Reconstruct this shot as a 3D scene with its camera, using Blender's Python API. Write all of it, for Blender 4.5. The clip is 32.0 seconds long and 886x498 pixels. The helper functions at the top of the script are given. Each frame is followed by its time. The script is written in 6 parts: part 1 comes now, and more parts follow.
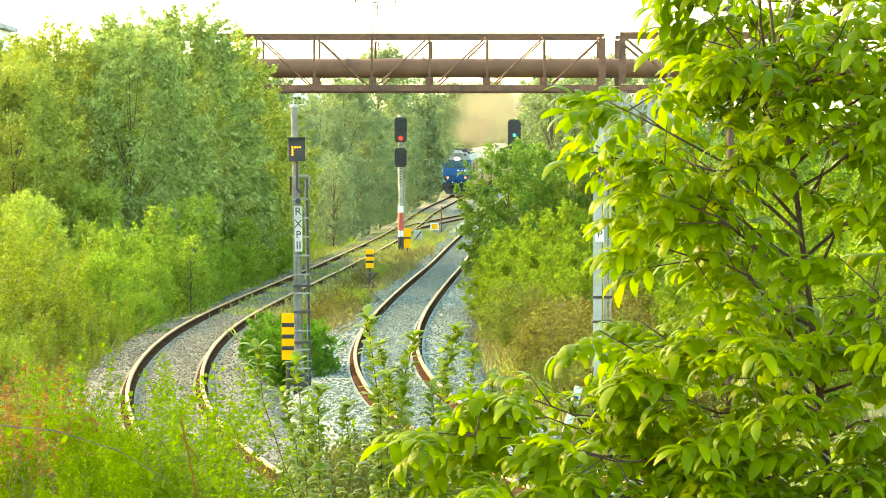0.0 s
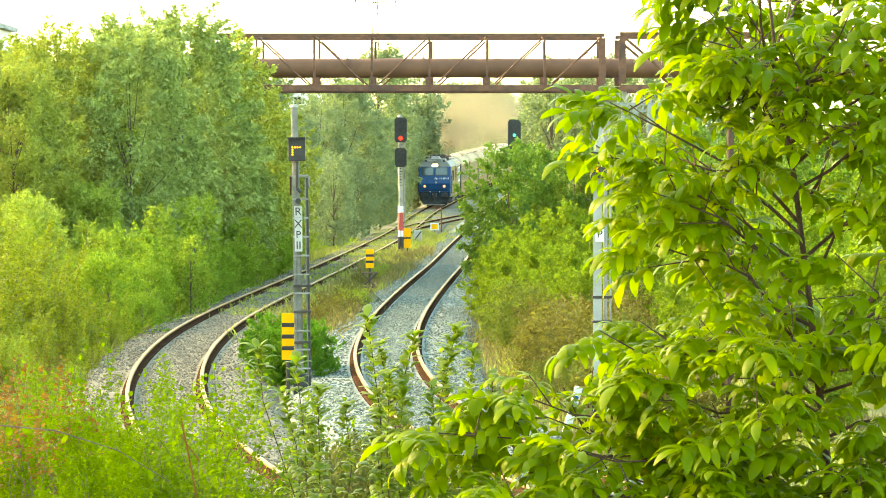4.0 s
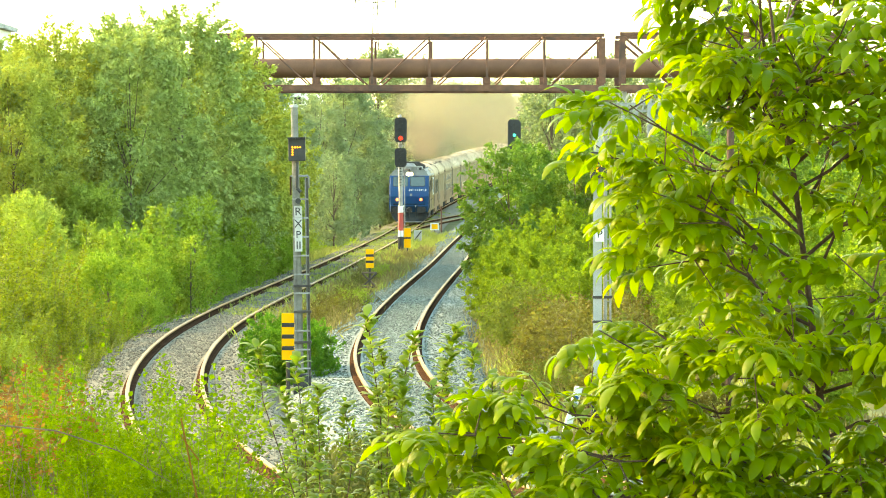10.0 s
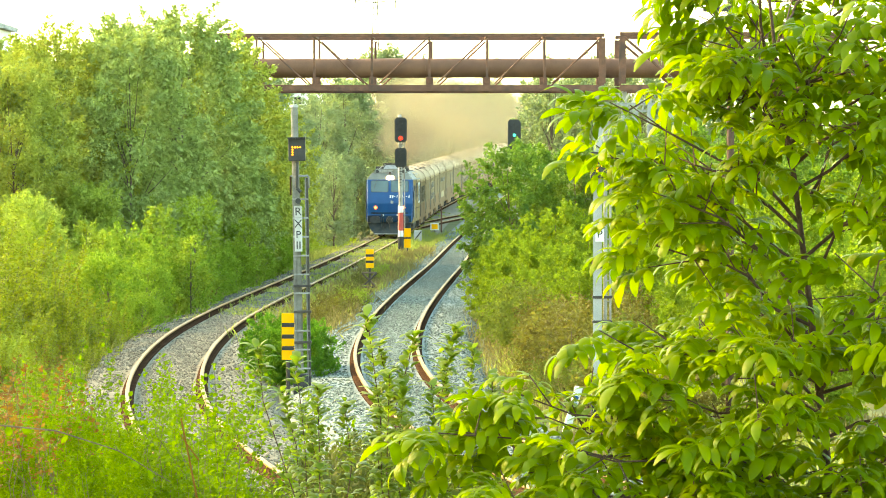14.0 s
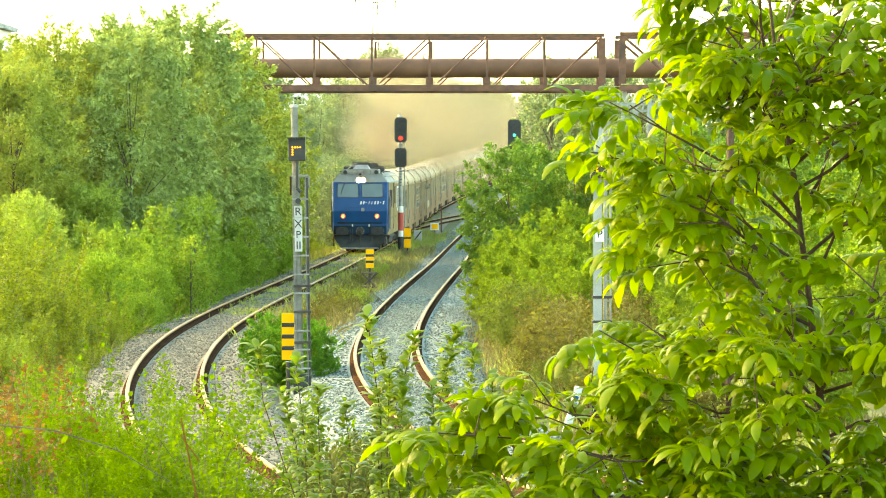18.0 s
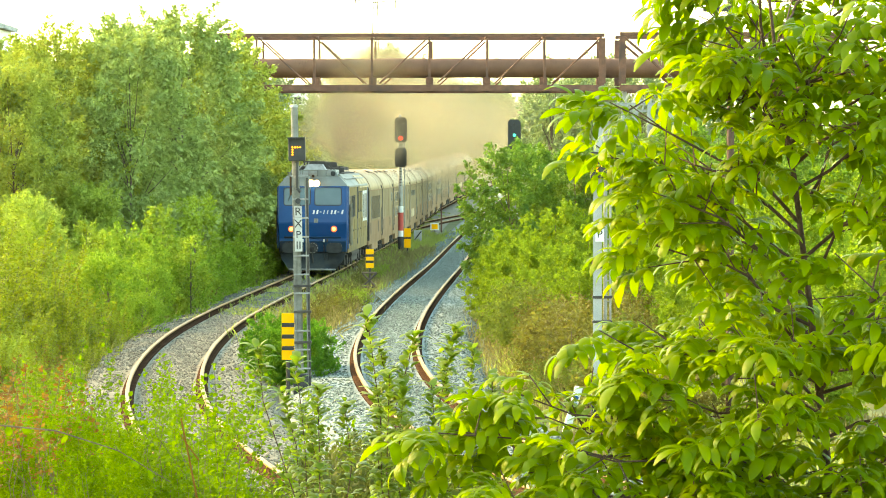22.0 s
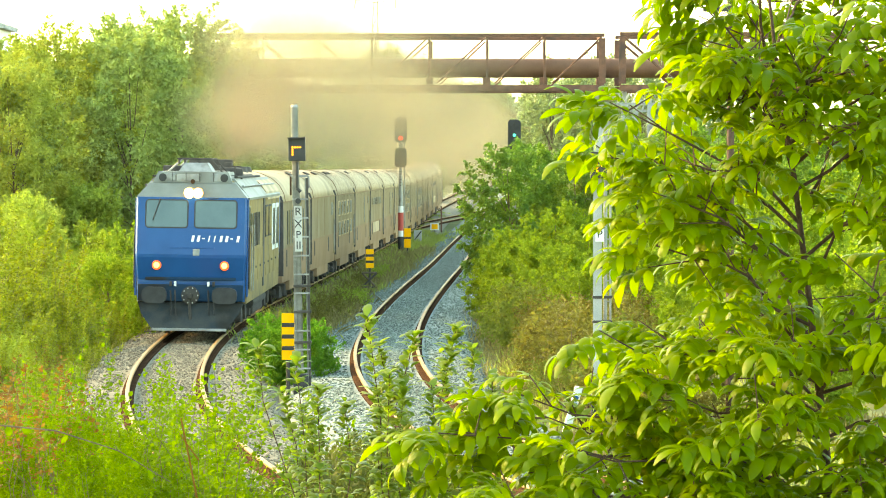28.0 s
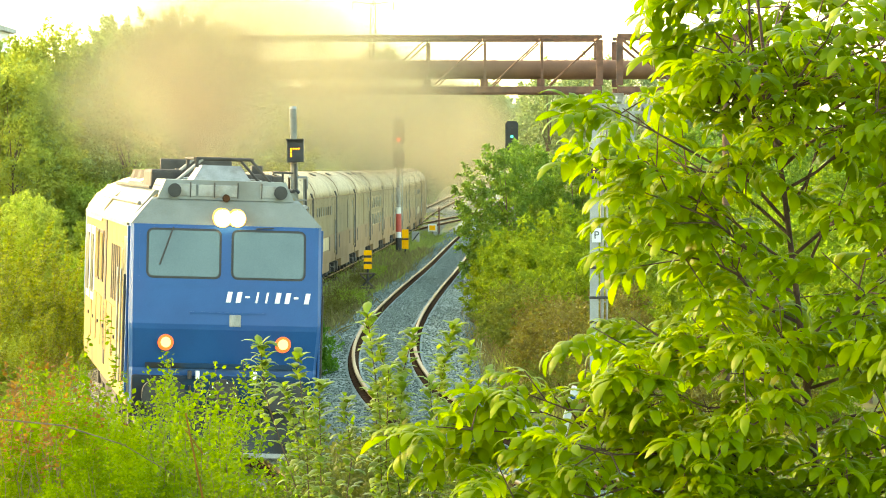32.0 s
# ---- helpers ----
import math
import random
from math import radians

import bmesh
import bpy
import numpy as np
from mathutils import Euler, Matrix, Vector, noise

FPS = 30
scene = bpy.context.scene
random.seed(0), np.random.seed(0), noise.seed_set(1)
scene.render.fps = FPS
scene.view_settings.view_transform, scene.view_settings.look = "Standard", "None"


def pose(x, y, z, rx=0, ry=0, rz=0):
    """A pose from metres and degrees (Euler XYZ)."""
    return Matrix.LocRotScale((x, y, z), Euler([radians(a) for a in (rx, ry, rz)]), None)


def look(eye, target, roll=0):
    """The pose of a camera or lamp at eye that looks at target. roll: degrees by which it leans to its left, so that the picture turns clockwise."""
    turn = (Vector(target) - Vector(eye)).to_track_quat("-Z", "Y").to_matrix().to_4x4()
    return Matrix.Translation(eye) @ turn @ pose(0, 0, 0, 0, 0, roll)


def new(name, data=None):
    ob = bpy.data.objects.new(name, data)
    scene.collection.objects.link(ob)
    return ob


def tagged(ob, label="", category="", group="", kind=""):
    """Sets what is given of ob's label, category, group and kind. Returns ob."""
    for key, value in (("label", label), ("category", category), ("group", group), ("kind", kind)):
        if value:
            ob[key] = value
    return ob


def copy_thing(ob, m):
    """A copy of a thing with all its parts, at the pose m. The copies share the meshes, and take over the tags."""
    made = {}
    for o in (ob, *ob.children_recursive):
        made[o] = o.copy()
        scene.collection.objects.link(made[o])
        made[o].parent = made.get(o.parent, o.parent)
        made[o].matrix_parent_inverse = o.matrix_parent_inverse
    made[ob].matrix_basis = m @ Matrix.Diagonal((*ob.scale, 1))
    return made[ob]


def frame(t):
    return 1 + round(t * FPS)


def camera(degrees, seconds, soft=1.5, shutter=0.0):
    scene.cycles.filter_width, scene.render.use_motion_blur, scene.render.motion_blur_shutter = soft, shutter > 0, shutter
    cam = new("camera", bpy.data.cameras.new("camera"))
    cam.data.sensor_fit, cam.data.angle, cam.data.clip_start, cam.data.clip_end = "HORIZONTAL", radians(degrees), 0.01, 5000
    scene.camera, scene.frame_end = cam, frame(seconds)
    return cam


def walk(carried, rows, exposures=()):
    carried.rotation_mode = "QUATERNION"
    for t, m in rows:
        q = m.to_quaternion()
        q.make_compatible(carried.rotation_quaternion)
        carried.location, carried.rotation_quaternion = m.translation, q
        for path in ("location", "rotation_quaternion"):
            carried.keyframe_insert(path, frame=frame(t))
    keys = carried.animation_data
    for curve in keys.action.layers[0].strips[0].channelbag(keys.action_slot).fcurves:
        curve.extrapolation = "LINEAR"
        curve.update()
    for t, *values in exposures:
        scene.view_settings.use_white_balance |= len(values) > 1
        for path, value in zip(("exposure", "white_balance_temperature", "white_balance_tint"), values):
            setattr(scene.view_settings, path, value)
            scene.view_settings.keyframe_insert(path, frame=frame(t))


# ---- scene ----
EYE = (0.0, 0.0, 4.4)
FOV = 14.646
cam = camera(FOV, 32.0, soft=1.0)
walk(cam, [
    (0.0, look(EYE, (0.0, 100.0, 2.023))),
    (30.9, look(EYE, (0.0, 100.0, 2.023))),
    (31.4, look((0.0, -0.05, 4.4), (0.008, 100.0, 2.024))),
    (31.7, look((0.0, -0.22, 4.4), (0.034, 100.0, 2.036))),
    (32.0, look((0.0, -0.42, 4.4), (0.066, 100.0, 2.052))),
], exposures=[(0.0, 3.20, 9020, -11), (26.0, 3.20, 9060, -11), (29.0, 3.20, 9250, -11), (32.0, 3.14, 9700, -10)])

# ---- light ----
SUN_TO = Vector((-0.80, 0.45, 0.50)).normalized()
world = bpy.data.worlds.new("sky")
scene.world = world
world.use_nodes = True
wn = world.node_tree.nodes
sky = wn.new("ShaderNodeTexSky")
sky.sky_type = "NISHITA"
sky.sun_disc = False
sky.sun_elevation = math.asin(SUN_TO.z)
sky.sun_rotation = math.atan2(SUN_TO.x, SUN_TO.y)
sky.air_density, sky.dust_density, sky.ozone_density = 1.0, 1.6, 1.0
wn["Background"].inputs[1].default_value = 0.15
world.node_tree.links.new(sky.outputs[0], wn["Background"].inputs[0])
sun = new("sun", bpy.data.lights.new("sun", "SUN"))
sun.data.energy, sun.data.angle, sun.data.color = 0.92, radians(10.0), (1.0, 0.51, 0.145)
sun.matrix_world = look(SUN_TO * 100, (0, 0, 0))


# ---- materials ----
def mat(name, c1, c2=None, scale=8.0, rough=0.7, metal=0.0, bump=0.0, fine=60.0, spec=0.4, spread=(0.35, 0.65), stain=None):
    """Two colours mixed by coarse and fine noise, with relief; an optional third colour in large stains."""
    m = bpy.data.materials.new(name)
    m.use_nodes = True
    n, l = m.node_tree.nodes, m.node_tree.links
    b = n["Principled BSDF"]
    b.inputs["Roughness"].default_value = rough
    b.inputs["Metallic"].default_value = metal
    b.inputs["Specular IOR Level"].default_value = spec
    c2 = c2 or tuple(min(1, v * 1.25) for v in c1)
    tc = n.new("ShaderNodeTexCoord")
    n1, n2 = n.new("ShaderNodeTexNoise"), n.new("ShaderNodeTexNoise")
    n1.inputs["Scale"].default_value, n1.inputs["Detail"].default_value = scale, 6
    n2.inputs["Scale"].default_value, n2.inputs["Detail"].default_value = fine, 4
    for k in (n1, n2):
        l.new(tc.outputs["Object"], k.inputs["Vector"])
    add = n.new("ShaderNodeMath")
    add.operation = "MULTIPLY_ADD"
    add.inputs[1].default_value = 0.4
    l.new(n2.outputs["Fac"], add.inputs[0])
    mul = n.new("ShaderNodeMath")
    mul.operation = "MULTIPLY"
    mul.inputs[1].default_value = 0.6
    l.new(n1.outputs["Fac"], mul.inputs[0])
    l.new(mul.outputs[0], add.inputs[2])
    ramp = n.new("ShaderNodeValToRGB")
    ramp.color_ramp.elements[0].position, ramp.color_ramp.elements[1].position = spread
    ramp.color_ramp.elements[0].color, ramp.color_ramp.elements[1].color = (*c1, 1), (*c2, 1)
    l.new(add.outputs[0], ramp.inputs[0])
    out = ramp.outputs[0]
    if stain:
        n3 = n.new("ShaderNodeTexNoise")
        n3.inputs["Scale"].default_value, n3.inputs["Detail"].default_value = scale * 0.35, 8
        l.new(tc.outputs["Object"], n3.inputs["Vector"])
        r3 = n.new("ShaderNodeValToRGB")
        r3.color_ramp.elements[0].position, r3.color_ramp.elements[1].position = 0.5, 0.68
        l.new(n3.outputs["Fac"], r3.inputs[0])
        mx = n.new("ShaderNodeMixRGB")
        l.new(r3.outputs[0], mx.inputs[0])
        l.new(out, mx.inputs[1])
        mx.inputs[2].default_value = (*stain, 1)
        out = mx.outputs[0]
    l.new(out, b.inputs["Base Color"])
    if bump:
        bp = n.new("ShaderNodeBump")
        bp.inputs["Strength"].default_value, bp.inputs["Distance"].default_value = bump, 0.02
        l.new(add.outputs[0], bp.inputs["Height"])
        l.new(bp.outputs[0], b.inputs["Normal"])
    return m


def leaf_mat(name, dark, light, trans=0.45, rough=0.5, glow=1.6, gloss=0.16, uneven=0.55):
    """Leaves: each island its own shade, thin enough for light to come through."""
    m = bpy.data.materials.new(name)
    m.use_nodes = True
    n, l = m.node_tree.nodes, m.node_tree.links
    b = n["Principled BSDF"]
    b.inputs["Roughness"].default_value = rough
    b.inputs["Specular IOR Level"].default_value = gloss
    geo, ramp = n.new("ShaderNodeNewGeometry"), n.new("ShaderNodeValToRGB")
    ramp.color_ramp.elements[0].color, ramp.color_ramp.elements[1].color = (*dark, 1), (*light, 1)
    tc, big = n.new("ShaderNodeTexCoord"), n.new("ShaderNodeTexNoise")
    big.inputs["Scale"].default_value, big.inputs["Detail"].default_value = 0.9, 3
    l.new(tc.outputs["Object"], big.inputs["Vector"])
    mx = n.new("ShaderNodeMath")
    mx.operation = "MULTIPLY_ADD"
    mx.inputs[1].default_value = uneven
    l.new(geo.outputs["Random Per Island"], mx.inputs[0])
    half = n.new("ShaderNodeMath")
    half.operation = "MULTIPLY_ADD"
    half.inputs[1].default_value, half.inputs[2].default_value = 1.3, -0.42 + (0.55 - uneven) / 2
    l.new(big.outputs["Fac"], half.inputs[0])
    l.new(half.outputs[0], mx.inputs[2])
    l.new(mx.outputs[0], ramp.inputs[0])
    l.new(ramp.outputs[0], b.inputs["Base Color"])
    t = n.new("ShaderNodeBsdfTranslucent")
    gain = n.new("ShaderNodeMixRGB")
    gain.blend_type = "MULTIPLY"
    gain.inputs[0].default_value = 1.0
    gain.inputs[2].default_value = (glow * 0.93, glow * 1.05, glow * 0.5, 1)
    l.new(ramp.outputs[0], gain.inputs[1])
    l.new(gain.outputs[0], t.inputs["Color"])
    mix = n.new("ShaderNodeMixShader")
    mix.inputs[0].default_value = trans
    l.new(b.outputs[0], mix.inputs[1])
    l.new(t.outputs[0], mix.inputs[2])
    l.new(mix.outputs[0], n["Material Output"].inputs["Surface"])
    return m


def stone_mat(name, dark, light):
    """Broken stones, each its own shade."""
    m = mat(name, dark, light, 2.0, 0.9, bump=0.3)
    n, l = m.node_tree.nodes, m.node_tree.links
    geo, ramp = n.new("ShaderNodeNewGeometry"), n.new("ShaderNodeValToRGB")
    ramp.color_ramp.elements[0].color, ramp.color_ramp.elements[1].color = (*dark, 1), (*light, 1)
    l.new(geo.outputs["Random Per Island"], ramp.inputs[0])
    l.new(ramp.outputs[0], n["Principled BSDF"].inputs["Base Color"])
    return m


def lamp_mat(name, colour, strength):
    m = bpy.data.materials.new(name)
    m.use_nodes = True
    b = m.node_tree.nodes["Principled BSDF"]
    b.inputs["Base Color"].default_value = (*colour, 1)
    b.inputs["Emission Color"].default_value = (*colour, 1)
    b.inputs["Emission Strength"].default_value = strength
    return m


def smoke_mat(name, colour, alpha):
    """Thin smoke: opacity fades from the puff's heart to its rim and is broken by swirls."""
    m = bpy.data.materials.new(name)
    m.use_nodes = True
    n, l = m.node_tree.nodes, m.node_tree.links
    n.remove(n["Principled BSDF"])
    tc = n.new("ShaderNodeTexCoord")
    sep = n.new("ShaderNodeSeparateXYZ")
    l.new(tc.outputs["Object"], sep.inputs[0])
    com = n.new("ShaderNodeCombineXYZ")
    l.new(sep.outputs[0], com.inputs[0])
    l.new(sep.outputs[2], com.inputs[2])
    ln = n.new("ShaderNodeVectorMath")
    ln.operation = "LENGTH"
    l.new(com.outputs[0], ln.inputs[0])
    fall = n.new("ShaderNodeMapRange")
    fall.interpolation_type = "SMOOTHERSTEP"
    fall.inputs["From Min"].default_value, fall.inputs["From Max"].default_value = 0.0, 0.97
    fall.inputs["To Min"].default_value, fall.inputs["To Max"].default_value = 1.0, 0.0
    l.new(ln.outputs["Value"], fall.inputs["Value"])
    ns = n.new("ShaderNodeTexNoise")
    ns.inputs["Scale"].default_value, ns.inputs["Detail"].default_value = 1.8, 5
    info = n.new("ShaderNodeObjectInfo")
    off = n.new("ShaderNodeVectorMath")
    off.operation = "MULTIPLY_ADD"
    off.inputs[1].default_value = (31, 17, 23)
    l.new(info.outputs["Random"], off.inputs[0])
    l.new(tc.outputs["Object"], off.inputs[2])
    l.new(off.outputs[0], ns.inputs["Vector"])
    nr = n.new("ShaderNodeMapRange")
    nr.inputs["From Min"].default_value, nr.inputs["From Max"].default_value = 0.3, 0.7
    nr.inputs["To Min"].default_value, nr.inputs["To Max"].default_value = 0.35, 1.25
    l.new(ns.outputs["Fac"], nr.inputs["Value"])
    a1, a2 = n.new("ShaderNodeMath"), n.new("ShaderNodeMath")
    a1.operation = a2.operation = "MULTIPLY"
    l.new(fall.outputs[0], a1.inputs[0])
    l.new(nr.outputs[0], a1.inputs[1])
    l.new(a1.outputs[0], a2.inputs[0])
    a2.inputs[1].default_value = alpha
    d, t, tr = n.new("ShaderNodeBsdfDiffuse"), n.new("ShaderNodeBsdfTranslucent"), n.new("ShaderNodeBsdfTransparent")
    d.inputs["Color"].default_value = t.inputs["Color"].default_value = (*colour, 1)
    dt, mix = n.new("ShaderNodeMixShader"), n.new("ShaderNodeMixShader")
    dt.inputs[0].default_value = 0.5
    l.new(d.outputs[0], dt.inputs[1])
    l.new(t.outputs[0], dt.inputs[2])
    l.new(a2.outputs[0], mix.inputs[0])
    l.new(tr.outputs[0], mix.inputs[1])
    l.new(dt.outputs[0], mix.inputs[2])
    l.new(mix.outputs[0], n["Material Output"].inputs["Surface"])
    return m


SOIL = mat("soil_and_grass", (0.06, 0.085, 0.02), (0.13, 0.14, 0.045), 0.5, 0.95, bump=0.8, fine=9)
GRAVEL = mat("ballast_gravel", (0.070, 0.066, 0.042), (0.21, 0.198, 0.13), 3.0, 0.9, bump=1.0, fine=22, spread=(0.3, 0.7))
GRAVEL_COOL = mat("blue_grey_gravel", (0.062, 0.086, 0.074), (0.20, 0.255, 0.218), 3.0, 0.9, bump=1.0, fine=22, spread=(0.3, 0.7))
STONE_COOL = stone_mat("blue_grey_stone", (0.048, 0.066, 0.056), (0.162, 0.208, 0.172))
STONE = stone_mat("ballast_stone", (0.056, 0.054, 0.040), (0.205, 0.198, 0.146))
RUST = mat("rusty_rail_side", (0.030, 0.018, 0.011), (0.075, 0.042, 0.025), 5, 1.0, 0.0, 0.3, spec=0.0)
RAILTOP = mat("worn_rail_head", (0.23, 0.135, 0.042), (0.35, 0.22, 0.088), 3, 0.58, 0.75)
BRIDGE = mat("rusty_bridge_steel", (0.10, 0.046, 0.030), (0.19, 0.090, 0.056), 3, 0.8, 0.1, 0.4, stain=(0.07, 0.045, 0.035))
PIPE = mat("rusty_pipe", (0.115, 0.056, 0.032), (0.185, 0.096, 0.056), 1.2, 0.75, 0.1, 0.3, stain=(0.12, 0.06, 0.04))
CONCRETE = mat("grey_concrete", (0.24, 0.24, 0.22), (0.40, 0.40, 0.37), 2.5, 0.9, bump=0.5, stain=(0.17, 0.16, 0.14))
GALV = mat("galvanised_steel", (0.20, 0.205, 0.195), (0.32, 0.32, 0.30), 6, 0.55, 0.3, 0.1, stain=(0.14, 0.12, 0.10))
BLACK = mat("black_paint", (0.012, 0.012, 0.012), (0.03, 0.03, 0.03), 6, 0.55, bump=0.1)
WHITE = mat("white_paint", (0.60, 0.61, 0.58), (0.72, 0.72, 0.69), 5, 0.6, stain=(0.6, 0.58, 0.53))
RED = mat("red_paint", (0.38, 0.05, 0.04), (0.48, 0.08, 0.06), 5, 0.6)
YELLOW = mat("yellow_board_paint", (0.86, 0.39, 0.008), (0.92, 0.45, 0.012), 5, 0.6, spec=0.15)
BLUE = mat("loco_blue_paint", (0.004, 0.052, 0.17), (0.007, 0.070, 0.21), 1.6, 0.4, bump=0.05, stain=(0.014, 0.056, 0.18), spec=0.28)
SILVER = mat("loco_silver_paint", (0.145, 0.150, 0.125), (0.21, 0.215, 0.185), 2, 0.5, 0.25, stain=(0.13, 0.115, 0.085))
# grime, and the shade low on the nose put into the blue
GRIMY_SHADE_BLUE = mat("grimy_shaded_blue_paint", (0.010, 0.032, 0.066), (0.020, 0.042, 0.070), 3, 0.8, bump=0.2, stain=(0.025, 0.025, 0.025), spec=0.08)
# plough grime, with the shade it sits in added to the colour
GRIME_AND_SHADE = mat("grimy_shaded_plough_paint", (0.024, 0.034, 0.042), (0.060, 0.060, 0.052), 2.5, 0.85, bump=0.3, stain=(0.025, 0.022, 0.018), spec=0.08)
MASTGREY = mat("weathered_mast", (0.125, 0.12, 0.10), (0.23, 0.225, 0.195), 5, 0.8, bump=0.2, stain=(0.09, 0.08, 0.065), spec=0.1)
# stained white of the letter plates, greyed to put their shade into the colour
PLATE = mat("shade_greyed_plate", (0.36, 0.36, 0.34), (0.46, 0.46, 0.43), 9, 0.7, stain=(0.28, 0.27, 0.24))
# grey side paint with the low sun's gold put into the colour
CREAM = mat("loco_sun_tinted_side", (0.245, 0.182, 0.083), (0.31, 0.232, 0.112), 2, 0.85, stain=(0.16, 0.135, 0.085), spec=0.03)
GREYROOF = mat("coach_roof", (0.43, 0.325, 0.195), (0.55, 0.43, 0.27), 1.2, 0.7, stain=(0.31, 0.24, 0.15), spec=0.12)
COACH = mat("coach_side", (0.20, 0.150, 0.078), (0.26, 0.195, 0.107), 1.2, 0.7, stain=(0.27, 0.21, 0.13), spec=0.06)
COACHLOW = mat("coach_lower_side", (0.22, 0.142, 0.075), (0.275, 0.18, 0.10), 1.2, 0.7, stain=(0.27, 0.18, 0.11), spec=0.06)
DARKSTEEL = mat("dark_underframe", (0.03, 0.028, 0.025), (0.08, 0.07, 0.06), 4, 0.8, 0.2, 0.3)
GLASS = mat("cab_glass", (0.030, 0.064, 0.066), (0.052, 0.092, 0.092), 1, 0.06, spec=0.65)
DARKGLASS = mat("coach_glass", (0.018, 0.019, 0.018), (0.038, 0.036, 0.030), 1, 0.35, spec=0.2)
BARK = mat("bark", (0.07, 0.05, 0.035), (0.16, 0.12, 0.09), 12, 0.9, bump=0.8)
WALNUTBARK = mat("walnut_bark", (0.04, 0.022, 0.014), (0.10, 0.055, 0.034), 14, 0.85, bump=0.6)
PLASTER = mat("house_plaster", (0.62, 0.61, 0.58), (0.72, 0.70, 0.66), 1, 0.9)
HEAD = lamp_mat("headlight_glow", (1.0, 0.74, 0.42), 9)
# glowing ring colour that imitates the headlight's orange halo
HEAD_HALO = lamp_mat("headlight_halo_glow", (1.0, 0.42, 0.08), 0.22)
MARKER = lamp_mat("marker_glow", (1.0, 0.46, 0.16), 0.36)
# emission that imitates the red halo round each marker lamp
MARKER_HALO = lamp_mat("marker_halo_glow", (1.0, 0.10, 0.02), 0.13)
REDGLOW = lamp_mat("red_signal_glow", (1.0, 0.02, 0.006), 0.28)
GREENGLOW = lamp_mat("green_signal_glow", (0.05, 0.9, 0.6), 0.22)
AMBER = lamp_mat("amber_led_glow", (1.0, 0.30, 0.01), 0.8)
# lightened, with extra blue: haze over the bank is put into the leaf colour
LEAF_TREE = leaf_mat("tree_leaves", (0.215, 0.27, 0.092), (0.345, 0.405, 0.145), 0.30, 0.6, 1.1, 0.06, 0.85)
LEAF_TREE_WARM = leaf_mat("warm_tree_leaves", (0.25, 0.28, 0.058), (0.38, 0.41, 0.095), 0.30, 0.6, 1.1, 0.06, 0.85)
LEAF_MID = leaf_mat("bank_shrub_leaves", (0.195, 0.25, 0.050), (0.345, 0.40, 0.085), 0.34, 0.6, 1.25, 0.06, 0.85)
LEAF_THICKET = leaf_mat("thicket_leaves", (0.12, 0.152, 0.014), (0.255, 0.282, 0.030), 0.42, 0.55, 1.4, 0.10, 0.85)
LEAF_VIVID = leaf_mat("vivid_shrub_leaves", (0.135, 0.21, 0.026), (0.265, 0.35, 0.055), 0.40, 0.6, 1.4, 0.06, 0.85)
# distance haze is put into this colour: paler and greyer than real leaves
LEAF_FAR = leaf_mat("haze_paled_far_leaves", (0.18, 0.22, 0.135), (0.265, 0.31, 0.19), 0.4, 0.6, 1.25, 0.08)
LEAF_SHRUB = leaf_mat("shrub_leaves", (0.155, 0.215, 0.028), (0.29, 0.35, 0.050), 0.36, 0.5, 1.35, 0.12, 0.85)
LEAF_BRIGHT = leaf_mat("bright_weed_leaves", (0.075, 0.125, 0.006), (0.15, 0.215, 0.012), 0.45, 0.6, 1.3, 0.05)
LEAF_VERGE = leaf_mat("verge_bush_leaves", (0.11, 0.165, 0.018), (0.205, 0.265, 0.035), 0.48, 0.6, 1.4, 0.08)
LEAF_SHOOT = leaf_mat("shoot_leaves", (0.17, 0.23, 0.032), (0.31, 0.365, 0.058), 0.38, 0.5, 1.4, 0.12)
LEAF_OLIVE = leaf_mat("olive_leaves", (0.095, 0.115, 0.025), (0.17, 0.20, 0.048), 0.42, 0.6, 1.3, 0.08)
LEAF_FEATHER = leaf_mat("feathery_leaves", (0.055, 0.140, 0.015), (0.135, 0.25, 0.034), 0.45, 0.6, 1.4, 0.08)
# brown leaves with the undergrowth's shade put into their colour
LEAF_DUSK = leaf_mat("shade_darkened_weed_leaves", (0.045, 0.052, 0.015), (0.105, 0.115, 0.032), 0.4, 0.6, 1.2, 0.08)
LEAF_WEED = leaf_mat("weed_leaves", (0.052, 0.100, 0.003), (0.145, 0.205, 0.007), 0.45, 0.6, 1.35, 0.04)
LEAF_BUSH = leaf_mat("dark_bush_leaves", (0.068, 0.128, 0.026), (0.175, 0.255, 0.052), 0.45, 0.55, 1.5, 0.12)
LEAF_WALNUT = leaf_mat("walnut_leaves", (0.086, 0.145, 0.002), (0.210, 0.270, 0.004), 0.5, 0.42, 1.42, 0.14, 0.65)
LEAF_APPLE = leaf_mat("apple_leaves", (0.078, 0.126, 0.016), (0.205, 0.262, 0.040), 0.45, 0.45, 1.5, 0.2)
LEAF_RED = leaf_mat("reddish_leaves", (0.13, 0.052, 0.016), (0.225, 0.13, 0.03), 0.4, 0.6, 1.2, 0.08)
DRYGRASS = leaf_mat("dry_grass", (0.145, 0.118, 0.062), (0.255, 0.215, 0.105), 0.35, 0.6, 1.2, 0.08)
GRASS_PALE = leaf_mat("pale_bank_grass", (0.185, 0.185, 0.068), (0.30, 0.295, 0.112), 0.45, 0.6, 1.4, 0.06)
LEAF_BROWN = leaf_mat("browning_leaves", (0.095, 0.080, 0.022), (0.18, 0.165, 0.042), 0.42, 0.55, 1.35, 0.15)
